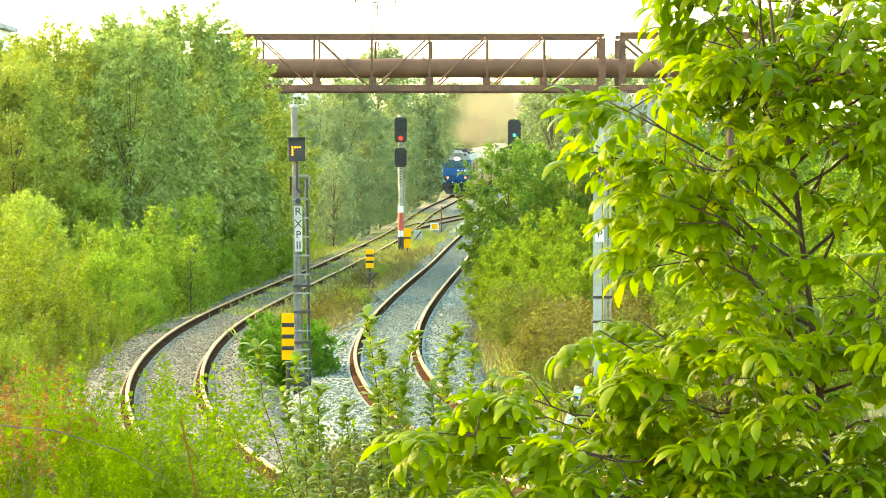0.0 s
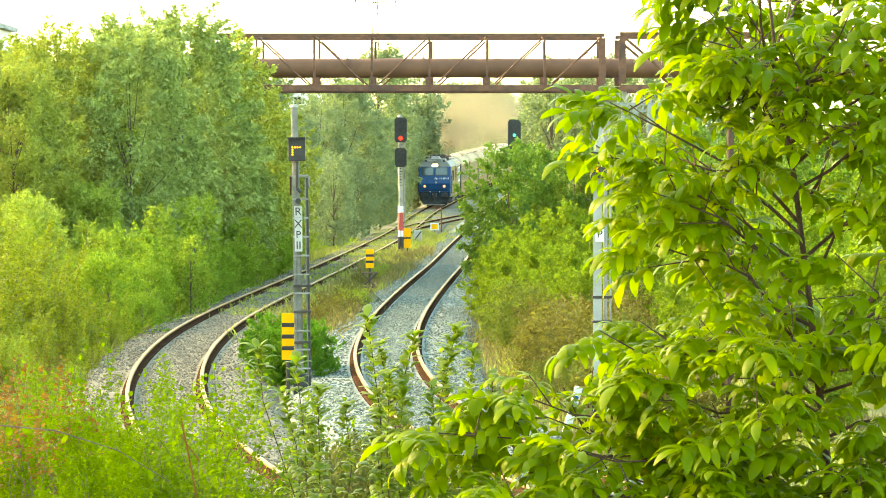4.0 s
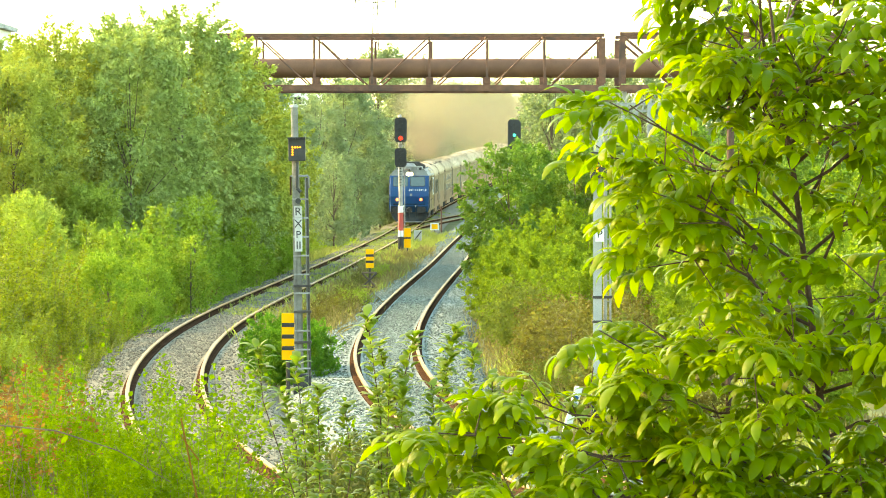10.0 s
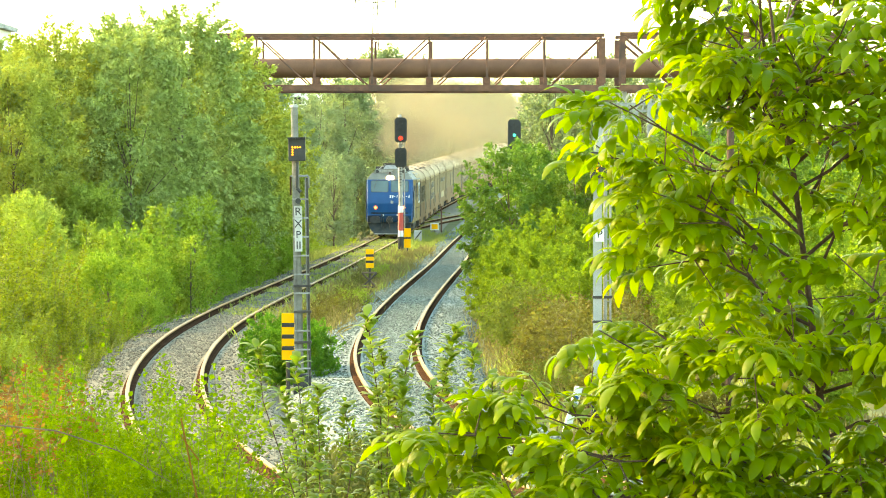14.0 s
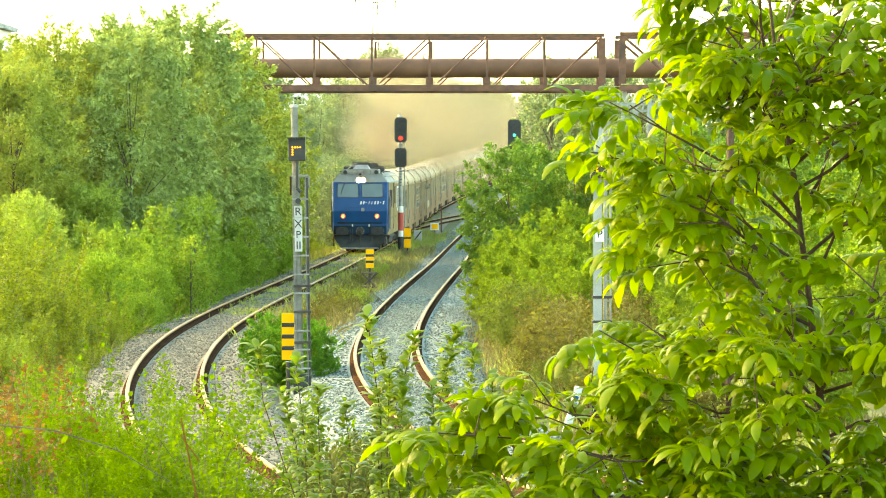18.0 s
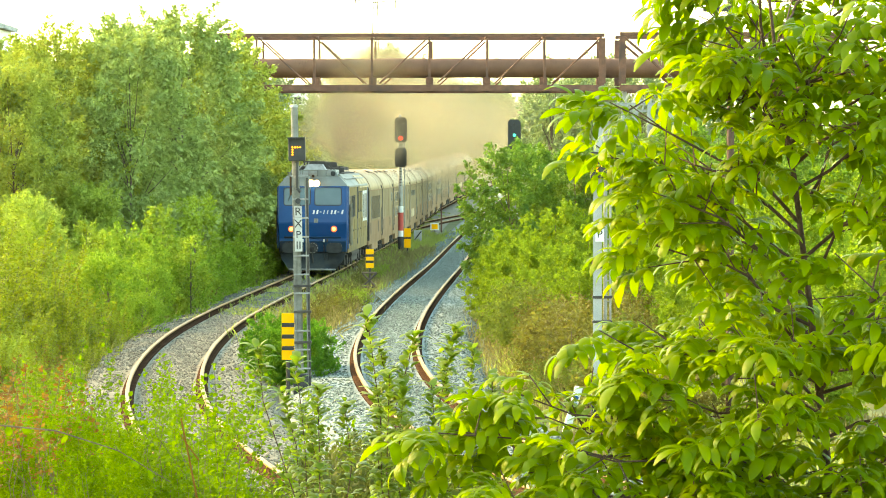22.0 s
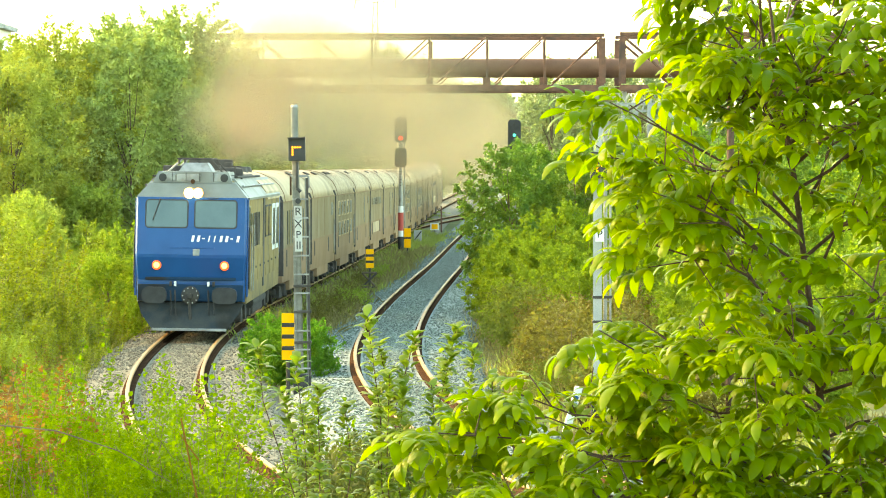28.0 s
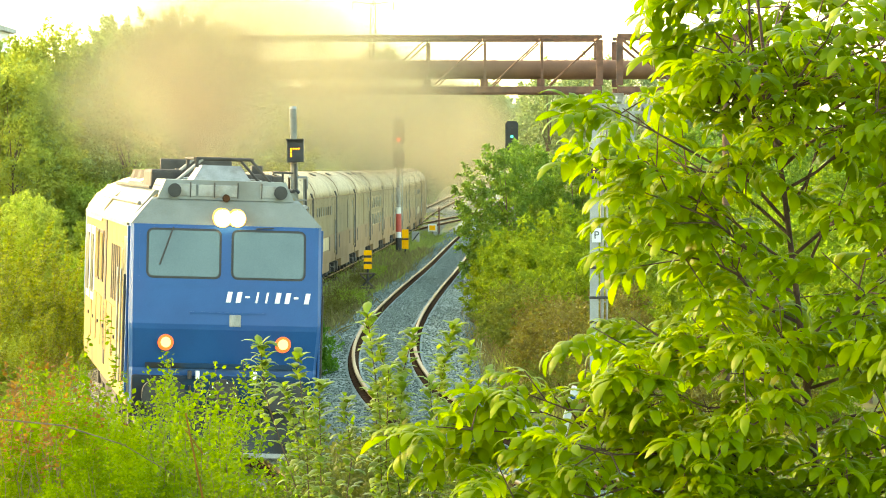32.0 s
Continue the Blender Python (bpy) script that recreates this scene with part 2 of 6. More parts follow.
GRASS_DULL = leaf_mat("dull_grass", (0.17, 0.188, 0.062), (0.29, 0.305, 0.104), 0.5, 0.6, 1.5, 0.08)
GRASS = leaf_mat("green_grass", (0.145, 0.195, 0.020), (0.26, 0.32, 0.042), 0.5, 0.6, 1.7, 0.08)
# the sun's warm tint on the smoke is put into this colour
SMOKE = smoke_mat("sun_tinted_smoke", (0.30, 0.265, 0.17), 0.32)
SMOKE_DARK = smoke_mat("brown_smoke", (0.185, 0.150, 0.105), 0.34)


# ---- building helpers ----
def part(name, bm, material, parent=None, label="", smooth=False):
    """Links a bmesh (or a mesh) as one object under parent."""
    if isinstance(bm, bpy.types.Mesh):
        me = bm
    else:
        me = bpy.data.meshes.new(name)
        bm.to_mesh(me)
        bm.free()
    if not me.materials:
        me.materials.append(material)
    if smooth:
        me.polygons.foreach_set("use_smooth", [True] * len(me.polygons))
    ob = new(name, me)
    if parent is not None:
        ob.parent = parent
    if label:
        tagged(ob, label)
    return ob


def box(bm, lo, hi, bevel=0.0):
    """Adds a box between two corners, its edges bevelled."""
    r = bmesh.ops.create_cube(bm, size=1.0)
    c = [(a + b) / 2 for a, b in zip(lo, hi)]
    s = [abs(b - a) for a, b in zip(lo, hi)]
    for v in r["verts"]:
        v.co = Vector((c[0] + v.co.x * s[0], c[1] + v.co.y * s[1], c[2] + v.co.z * s[2]))
    if bevel:
        es = list({e for v in r["verts"] for e in v.link_edges})
        bmesh.ops.bevel(bm, geom=es, offset=bevel, segments=2, affect="EDGES", profile=0.6)
    return bm


def B(lo, hi, bevel=0.0):
    return box(bmesh.new(), lo, hi, bevel)


def tube(bm, a, b, r1, r2=None, seg=8, caps=True):
    """Adds a tapered round bar from a to b."""
    a, b = Vector(a), Vector(b)
    r2 = r1 if r2 is None else r2
    d = b - a
    q = d.to_track_quat("Z", "Y").to_matrix().to_4x4()
    bmesh.ops.create_cone(bm, cap_ends=caps, segments=seg, radius1=r1, radius2=r2, depth=d.length, matrix=Matrix.Translation((a + b) / 2) @ q)
    return bm


def T(a, b, r1, r2=None, seg=8):
    return tube(bmesh.new(), a, b, r1, r2, seg)


def prism(outline, x0, x1, axis="x"):
    """A solid from an outline in the other two axes, pulled from x0 to x1 along axis."""
    bm = bmesh.new()
    def place(u, v, w):
        return {"x": (w, u, v), "y": (u, w, v), "z": (u, v, w)}[axis]
    lo = [bm.verts.new(place(u, v, x0)) for u, v in outline]
    hi = [bm.verts.new(place(u, v, x1)) for u, v in outline]
    bm.faces.new(lo), bm.faces.new(hi[::-1])
    for i in range(len(lo)):
        j = (i + 1) % len(lo)
        bm.faces.new((lo[i], hi[i], hi[j], lo[j]))
    bmesh.ops.recalc_face_normals(bm, faces=bm.faces)
    return bm


def bent_tube(bm, pts, radii, seg=6):
    """One closed tube along a bent line."""
    rings = []
    for i, (p, r) in enumerate(zip(pts, radii)):
        d = (pts[min(i + 1, len(pts) - 1)] - pts[max(i - 1, 0)]).normalized()
        q = d.to_track_quat("Z", "Y")
        rings.append([bm.verts.new(p + q @ Vector((r * math.cos(a), r * math.sin(a), 0))) for a in (math.tau * k / seg for k in range(seg))])
    for a, b in zip(rings, rings[1:]):
        for k in range(seg):
            bm.faces.new((a[k], a[(k + 1) % seg], b[(k + 1) % seg], b[k]))
    bm.faces.new(rings[0][::-1]), bm.faces.new(rings[-1])


def thing(name, label, category, group="", at=(0, 0, 0), rz=0.0):
    ob = new(name)
    ob.empty_display_size = 0.2
    ob.matrix_world = pose(*at, 0, 0, rz)
    return tagged(ob, label, category, group)


def lettering(text, size, material, parent, at, rz=0.0, depth=0.004):
    """Raised letters of the built-in font, facing -y."""
    cu = bpy.data.curves.new("lettering", "FONT")
    cu.body, cu.size, cu.extrude, cu.align_x, cu.align_y = text, size, depth, "CENTER", "CENTER"
    tmp = bpy.data.objects.new("lettering", cu)
    scene.collection.objects.link(tmp)
    bpy.context.view_layer.update()
    me = bpy.data.meshes.new_from_object(tmp.evaluated_get(bpy.context.evaluated_depsgraph_get()))
    bpy.data.objects.remove(tmp)
    me.materials.clear()
    ob = part("lettering", me, material, parent)
    ob.matrix_local = pose(*at, 90, 0, rz)
    return ob


def raw_mesh(name, verts, faces, material):
    """A mesh from arrays: verts n x 3, faces m x k."""
    me = bpy.data.meshes.new(name)
    verts, faces = np.asarray(verts, np.float32), np.asarray(faces, np.int32)
    k = faces.shape[1]
    me.vertices.add(len(verts)), me.loops.add(faces.size), me.polygons.add(len(faces))
    me.vertices.foreach_set("co", verts.ravel())
    me.loops.foreach_set("vertex_index", faces.ravel())
    me.polygons.foreach_set("loop_start", np.arange(0, faces.size, k, dtype=np.int32))
    me.polygons.foreach_set("loop_total", np.full(len(faces), k, np.int32))
    me.update(calc_edges=True)
    me.materials.append(material)
    return me


def unit(v):
    return v / np.maximum(np.linalg.norm(v, axis=1, keepdims=True), 1e-9)


def leaves(name, P, along, side, length, width, material, droop=0.15):
    """Folded leaves: at each P one leaf, its tip along `along`, its blade spread by `side`."""
    n = len(P)
    length, width = np.broadcast_to(length, n)[:, None], np.broadcast_to(width, n)[:, None]
    along = unit(along)
    side = unit(side - (side * along).sum(1, keepdims=True) * along)
    up = np.cross(along, side)
    down = np.array([[0, 0, -1.0]])
    v = np.stack([
        P,
        P + along * length * 0.42 + side * width * 0.5 + up * width * 0.18,
        P + along * length + down * length * droop,
        P + along * length * 0.42 - side * width * 0.5 + up * width * 0.18,
    ], 1).reshape(-1, 3)
    i = np.arange(n)[:, None] * 4
    f = np.concatenate([i + np.array([[0, 1, 2]]), i + np.array([[0, 2, 3]])], 0)
    return raw_mesh(name, v, f, material)


def spline(pts):
    """A smooth curve through a few (y, x) points."""
    ys, xs = np.array(pts, float).T
    n = len(ys)
    h = np.diff(ys)
    A, r = np.eye(n), np.zeros(n)
    for i in range(1, n - 1):
        A[i, i - 1:i + 2] = h[i - 1], 2 * (h[i - 1] + h[i]), h[i]
        r[i] = 6 * ((xs[i + 1] - xs[i]) / h[i] - (xs[i] - xs[i - 1]) / h[i - 1])
    M = np.linalg.solve(A, r)
    def at(y):
        y = np.asarray(y, float)
        i = np.clip(np.searchsorted(ys, y) - 1, 0, n - 2)
        a, b, hh = ys[i + 1] - y, y - ys[i], h[i]
        return (M[i] * a ** 3 + M[i + 1] * b ** 3) / (6 * hh) + (xs[i] / hh - M[i] * hh / 6) * a + (xs[i + 1] / hh - M[i + 1] * hh / 6) * b
    return at


# ---- plan ----
main_x = spline([(-30, 18.4), (0, 9.7), (20, 4.0), (35, 0.3), (50, -3.04), (60, -4.62), (70, -5.65), (80, -6.25), (90, -6.52), (104, -6.45),
                 (132, -5.65), (159, -4.84), (188, -4.05), (226, -3.15), (260, -2.4), (293, -1.5), (340, 1.2), (440, 11.0), (620, 42.0)])
side_x = spline([(-30, 24.0), (0, 14.2), (20, 8.4), (35, 4.75), (50, 1.65), (55.5, 0.72), (64, -0.3), (70, -0.8), (82, -1.34), (92, -1.43),
                 (113, -1.12), (138, -0.43), (156, 0.1), (186, 0.87), (227, 1.95), (300, 4.6), (420, 11.5)])
branch_x = spline([(236, -2.9), (250, -2.2), (262, -1.0), (275, 0.6), (300, 4.2), (330, 9.0)])


def rail_z(y):
    """Height of the rail heads: a slight dip near the viewer to fit the camera's view, level, then climbing."""
    y = np.asarray(y, float)
    u = np.clip((y - 215) / 125, 0, None)
    dip = -0.08 * np.clip((95 - y) / 45, 0, 1)
    return dip + np.where(u < 1, 1.45 * u * u, 1.45 + 2.9 * np.clip(u - 1, 0, 0.5))


def ground_z(x, y):
    x, y = np.asarray(x, float), np.asarray(y, float)
    base = rail_z(y) - 0.55
    left = np.clip(main_x(np.clip(y, -30, 600)) - 4.5 - x, 0, 60)
    right = np.clip(x - side_x(np.clip(y, -30, 410)) - 3.2, 0, 60)
    z = base + 1.7 * (1 - np.exp(-left / 6)) + 1.3 * (1 - np.exp(-right / 5))
    # the bank on which the viewer stands
    k = np.clip((40 - y) / 22, 0, 1)
    k = k * k * (3 - 2 * k)
    s = np.clip((main_x(np.clip(y, -30, 40)) - 3.6 - x) / 3.2, 0, 1)
    s = s * s * (3 - 2 * s)
    return np.where(k > 0, z * (1 - k * s) + 2.3 * k * s, z)


def ground_mesh():
    ys = np.concatenate([np.arange(-60, -12, 6), np.arange(-12, 60, 0.8), np.arange(60, 220, 1.6), np.arange(220, 420, 5), np.geomspace(420, 4200, 24)])
    xs = np.concatenate([-np.geomspace(3200, 22, 22), np.arange(-20, 20, 0.7), np.geomspace(20, 3200, 22)])
    X, Y = np.meshgrid(xs, ys)
    wob = np.array([noise.noise(Vector((a * 0.35, b * 0.35, 0))) for a, b in zip(X.ravel(), Y.ravel())]).reshape(X.shape)
    near = np.minimum(np.abs(X - main_x(np.clip(Y, -30, 600))), np.abs(X - side_x(np.clip(Y, -30, 410))))
    Z = ground_z(X, Y) + wob * 0.16 * np.clip((near - 2.6) / 2, 0, 1)
    V = np.stack([X, Y, Z], 2).reshape(-1, 3)
    nx, ny = len(xs), len(ys)
    a = (np.arange(ny - 1)[:, None] * nx + np.arange(nx - 1)[None, :]).ravel()
    return raw_mesh("ground", V, np.stack([a, a + 1, a + nx + 1, a + nx], 1), SOIL)


tagged(part("ground", ground_mesh(), SOIL, smooth=True), "weedy soil and rough grass beside the railway", "ground", kind="structure")


def sweep(centre, y0, y1, step, outline, dz=0.0, offset=0.0):
    """Outline of (across, up) points swept along a track; returns verts and quads."""
    ys = np.arange(y0, y1 + step / 2, step)
    xs = centre(ys)
    sl = np.gradient(xs, ys)
    n = np.hypot(1, sl)
    nx, ny = 1 / n, -sl / n
    o = np.array(outline, float)
    zz = rail_z(ys) + dz
    V = np.stack([xs[:, None] + (o[None, :, 0] + offset) * nx[:, None], ys[:, None] + (o[None, :, 0] + offset) * ny[:, None], zz[:, None] + o[None, :, 1]], 2)
    k, m = len(o), len(ys)
    a = np.arange(m - 1)[:, None] * k
    b = np.arange(k)[None, :]
    c = (b + 1) % k
    F = np.stack([a + b, a + c, a + k + c, a + k + b], 2).reshape(-1, 4)
    return V.reshape(-1, 3), F


RAIL_FOOT = [(-0.062, -0.172), (0.062, -0.172), (0.062, -0.155), (0.012, -0.14), (0.012, -0.045), (0.036, -0.035), (0.036, -0.006), (-0.036, -0.006), (-0.036, -0.035), (-0.012, -0.045), (-0.012, -0.14), (-0.062, -0.155)]
RAIL_HEAD = [(-0.040, -0.038), (0.040, -0.038), (0.040, 0.0), (0.031, 0.005), (-0.031, 0.005), (-0.040, 0.0)]
BED = [(-2.75, -0.75), (-1.9, -0.26), (-1.2, -0.17), (-0.8, -0.165), (0, -0.165), (0.8, -0.165), (1.2, -0.17), (1.9, -0.26), (2.75, -0.75)]


def railway(name, centre, y0, y1, label, gravel=None):
    tr = thing(name, label, "railway track")
    tagged(tr, kind="structure")
    step = 1.5
    if gravel:
        V, F = sweep(centre, y0, y1, step, BED)
        part("ballast_bed", raw_mesh("ballast_bed", V, F, gravel), gravel, tr, "grey crushed stone ballast")
    for s in (-0.7525, 0.7525):
        V, F = sweep(centre, y0, y1, step, RAIL_FOOT, offset=s)
        rail = part("rail", raw_mesh("rail", V, F, RUST), RUST, tr, "brown rusty steel rail with a shiny head")
        V, F = sweep(centre, y0, y1, step, RAIL_HEAD, offset=s)
        part("rail_head", raw_mesh("rail_head", V, F, RAILTOP), RAILTOP, rail, "polished rail head")
        if not gravel:
            continue
        # low dark strip under and beside the rail
        V, F = sweep(centre, y0, y1, step, [(-0.13, -0.168), (0.13, -0.168), (0.10, -0.135), (-0.10, -0.135)], offset=s)
        part("rusty_fastening_strip", raw_mesh("rusty_fastening_strip", V, F, RUST), RUST, rail, "low dark strip along both edges of the rail")
    return tr


railway("main_track", main_x, -28, 610, "curved main railway track in pale grey ballast", GRAVEL)
railway("side_track", side_x, -28, 415, "curved second railway track in blue-grey ballast", GRAVEL_COOL)
railway("branch_track", branch_x, 240, 328, "crossover track branching off behind the signal")


# ---- train ----
def ring_solid(rows, mirror=True):
    """A solid lofted through rings, each a list of points."""
    bm = bmesh.new()
    rs = [[bm.verts.new(p) for p in r] for r in rows]
    k = len(rs[0])
    for a, b in zip(rs, rs[1:]):
        for i in range(k):
            j = (i + 1) % k
            bm.faces.new((a[i], a[j], b[j], b[i]))
    bm.faces.new(rs[0][::-1]), bm.faces.new(rs[-1])
    bmesh.ops.recalc_face_normals(bm, faces=bm.faces)
    return bm


def rounded_pane(x0, x1, z0, z1, y_of, r, thick, seg=4):
    """A rounded rectangle following a leaning front, with thickness."""
    pts = []
    for cx, cz, a0 in ((x1 - r, z1 - r, 0), (x0 + r, z1 - r, 90), (x0 + r, z0 + r, 180), (x1 - r, z0 + r, 270)):
        for i in range(seg + 1):
            a = radians(a0 + 90 * i / seg)
            pts.append((cx + r * math.cos(a), cz + r * math.sin(a)))
    return ring_solid([[(x, y_of(z) - thick, z) for x, z in pts], [(x, y_of(z) + 0.03, z) for x, z in pts]])


def lamp_disc(x, y, z, r, depth):
    return T((x, y, z), (x, y - depth, z), r, r * 0.92, 16)


def bogie(parent, y, wheel_r, base, side=1.0):
    bg = part("bogie_frame", B((-1.12, y - base * 0.72, wheel_r * 0.8), (1.12, y + base * 0.72, wheel_r * 1.25), 0.05), DARKSTEEL, parent, "dark grimy bogie frame")
    n = 3 if base > 3 else 2
    for i in range(n):
        yy = y - base / 2 + base * i / (n - 1)
        for s in (-1, 1):
            part("wheel", T((s * 0.69, yy, wheel_r), (s * 0.82, yy, wheel_r), wheel_r, wheel_r, 20), DARKSTEEL, bg)
            part("axle_box", B((s * 1.0, yy - 0.2, wheel_r - 0.18), (s * 1.24, yy + 0.2, wheel_r + 0.2), 0.03), DARKSTEEL, bg)
        if i < n - 1:
            for s in (-1, 1):
                part("spring", T((s * 1.13, yy + base / (n - 1) / 2, wheel_r * 0.55), (s * 1.13, yy + base / (n - 1) / 2, wheel_r * 1.1), 0.09, 0.09, 10), DARKSTEEL, bg)


def face_y(z):
    """How far forward the leaning cab front stands at height z."""
    return float(np.interp(z, [0.9, 1.42, 1.5, 2.10, 3.62], [-8.03, -8.03, -8.02, -8.22, -8.0]))


def make_loco():
    lo = thing("locomotive", "blue and silver diesel locomotive with a lit headlight and grey sides", "locomotive")
    def ring(z, w, y1):
        y = face_y(z)
        return [(-w + 0.05, y, z), (w - 0.05, y, z), (w, y + 0.07, z), (w, y1, z), (-w, y1, z), (-w, y + 0.07, z)]
    for flip, nm in ((1, "front_cab"), (-1, "rear_cab")):
        bm = ring_solid([ring(0.92, 1.42, -7.55), ring(1.42, 1.44, -7.55), ring(1.47, 1.44, -7.55), ring(2.06, 1.465, -7.55), ring(2.14, 1.47, -7.55), ring(3.62, 1.47, -7.55)])
        if flip < 0:
            bmesh.ops.rotate(bm, verts=bm.verts, cent=(0, 0, 0), matrix=Matrix.Rotation(math.pi, 3, "Z"))
        cab = part(nm, bm, BLUE, lo, "bright blue painted cab front")
        if flip > 0:
            front = cab
        bm = ring_solid([[(-1.47, -8.0, 3.622), (1.47, -8.0, 3.622), (1.5, -7.4, 3.622), (-1.5, -7.4, 3.622)],
                         [(-1.16, -7.74, 3.98), (1.16, -7.74, 3.98), (1.16, -7.4, 3.98), (-1.16, -7.4, 3.98)],
                         [(-1.12, -7.66, 4.02), (1.12, -7.66, 4.02), (1.12, -7.4, 4.02), (-1.12, -7.4, 4.02)]])
        if flip < 0:
            bmesh.ops.rotate(bm, verts=bm.verts, cent=(0, 0, 0), matrix=Matrix.Rotation(math.pi, 3, "Z"))
        part("cab_roof", bm, SILVER, cab, "silver sloping cab roof")
    # body between the cabs
    sec = [(-1.47, 1.0), (1.47, 1.0), (1.47, 3.56), (1.06, 4.06), (-1.06, 4.06), (-1.47, 3.56)]
    part("side_body", prism([(x, z) for x, z in sec], -7.55, 7.55, "y"), CREAM, lo, "weathered grey side panels with the sun's gold put into the colour")
    part("roof", prism([(-1.5, 3.56), (-1.06, 4.06), (1.06, 4.06), (1.5, 3.56), (1.5, 3.62), (1.08, 4.12), (-1.08, 4.12), (-1.5, 3.62)], -7.39, 7.39, "y"), SILVER, lo, "pale silver roof")
    for s in (-1, 1):
        part("roof_rail", T((s * 1.30, -7.2, 3.92), (s * 1.30, 7.0, 3.92), 0.03), GALV, lo)
        part("roof_rail", T((s * 1.12, -7.0, 4.16), (s * 1.12, 3.0, 4.16), 0.03), DARKSTEEL, lo)
        # cab doors, side windows, grilles and panels
        x = s * 1.475
        part("cab_door", B((x - 0.015, -6.55, 1.1), (x + 0.015, -5.85, 3.3), 0.012), CREAM, lo, "grey cab door")
        part("cab_side_window", B((x - 0.02, -7.35, 2.75), (x + 0.022, -6.7, 3.4), 0.015), DARKGLASS, lo)
        part("door_window", B((x - 0.02, -6.45, 2.6), (x + 0.026, -5.95, 3.2), 0.015), DARKGLASS, lo)
        for yy in (-6.68, -5.76):
            part("handrail", T((x + s * 0.05, yy, 1.15), (x + s * 0.05, yy, 2.9), 0.018), GALV, lo)
        for i in range(6):
            yy = -5.0 + i * 1.9
            g = part("side_panel", B((x - 0.012, yy, 1.35), (x + 0.012, yy + 1.55, 2.2), 0.012), CREAM, lo)
            part("panel_handle", B((x + s * 0.01, yy + 0.7, 1.7), (x + s * 0.035, yy + 0.85, 1.76), 0.008), DARKSTEEL, g)
        for yy in (-5.2, -4.6, -4.0, -3.4, -2.8):
            part("side_slit", B((x - 0.012, yy, 2.3), (x + 0.016, yy + 0.2, 3.2), 0.006), DARKSTEEL, lo, "narrow dark slit")
        # flat dark strip in place of a recess, its shade given by colour
        part("recess_shade_strip", B((x - 0.012, -0.9, 1.1), (x + 0.014, -0.3, 3.55), 0.006), DARKSTEEL, lo, "flat dark strip standing in for a shaded recess between the side panels")
        for yy in (3.6, 5.4):
            fr = part("side_window_frame", B((x - 0.015, yy, 2.0), (x + 0.02, yy + 1.3, 3.35), 0.01), WHITE, lo, "white window frame")
            part("pane", B((x + s * 0.012, yy + 0.2, 2.14), (x + s * 0.03, yy + 1.1, 3.22), 0.006), DARKGLASS, fr)
        for i in range(2):
            yy = 0.2 + i * 1.6
            g = part("louvre_frame", B((x - 0.015, yy, 2.45), (x + 0.02, yy + 1.1, 3.35), 0.01), DARKSTEEL, lo, "dark louvred grille")
            for j in range(4):
                part("louvre_slat", B((x + s * 0.018, yy + 0.08 + j * 0.26, 2.5), (x + s * 0.032, yy + 0.22 + j * 0.26, 3.3), 0.004), CREAM, g)
        part("sill_beam", B((s * 1.2, -7.5, 0.86), (s * 1.46, 7.5, 1.06), 0.02), CREAM, lo)
        part("fuel_tank", B((s * 0.3, -2.2, 0.35), (s * 1.3, 2.2, 0.95), 0.08), DARKSTEEL, lo)
        part("air_cylinder", T((s * 1.2, -2.9, 0.7), (s * 1.2, 2.9, 0.7), 0.16, 0.16, 12), DARKSTEEL, lo)
        part("mirror", B((s * 1.48, -7.72, 2.55), (s * 1.545, -7.66, 2.85), 0.015), BLACK, lo)
    # front: windows, lamps, numbers as bars
    for x0, x1 in ((-1.19, -0.11), (0.11, 1.19)):
        fr = part("windscreen_frame", rounded_pane(x0 - 0.035, x1 + 0.035, 2.815, 3.565, face_y, 0.10, 0.012), BLACK, front, "black rubber windscreen seal")
        part("windscreen", rounded_pane(x0, x1, 2.85, 3.53, face_y, 0.07, 0.022), GLASS, fr, "pale reflecting windscreen")
    part("window_surround", rounded_pane(-1.33, 1.33, 2.70, 3.585, face_y, 0.12, 0.006), BLUE, front)
    part("wiper", T((-0.82, face_y(3.5) - 0.05, 3.58), (-1.02, face_y(3.0) - 0.05, 3.02), 0.014), BLACK, front)
    for s in (-0.9, 0.9):
        # ring glows only to draw the lamp's halo
        h = part("marker_lamp_ring", lamp_disc(s, face_y(1.86) + 0.02, 1.86, 0.128, 0.07), MARKER_HALO, front, "red glowing ring standing in for the lamp's halo")
        part("marker_lamp", lamp_disc(s, face_y(1.86) - 0.045, 1.86, 0.08, 0.025), MARKER, h, "lit marker lamp")
    # oversized discs, each with an added glowing ring for its glare
    for s, r in ((-0.07, 0.125), (0.16, 0.115)):
        h = part("headlight_housing", lamp_disc(s, -7.85, 3.73, r + 0.03, 0.17), HEAD_HALO, front, "glowing ring standing in for the headlight's halo")
        part("headlight", lamp_disc(s, -8.02, 3.73, r, 0.03), HEAD, h, "blazing headlight")
    for s in (-0.8, 0.84):
        part("horn", T((s, -7.5, 4.13), (s, -7.78, 4.13), 0.06, 0.105, 16), BLACK, front, "dark round horn")
    for i in range(9):
        if i in (2, 7):  # the two dashes
            part("number_bar", B((0.0 + i * 0.150, face_y(2.56) - 0.006, 2.545), (0.070 + i * 0.150, face_y(2.56) + 0.01, 2.575)), WHITE, front)
        else:
            bm = B((0.0 + i * 0.150, face_y(2.46) - 0.014, 2.475), (0.072 + i * 0.150 - (0.04 if i in (3, 4) else 0), face_y(2.46) + 0.04, 2.635))
            for v in bm.verts:
                v.co.x += (v.co.z - 2.46) * 0.2
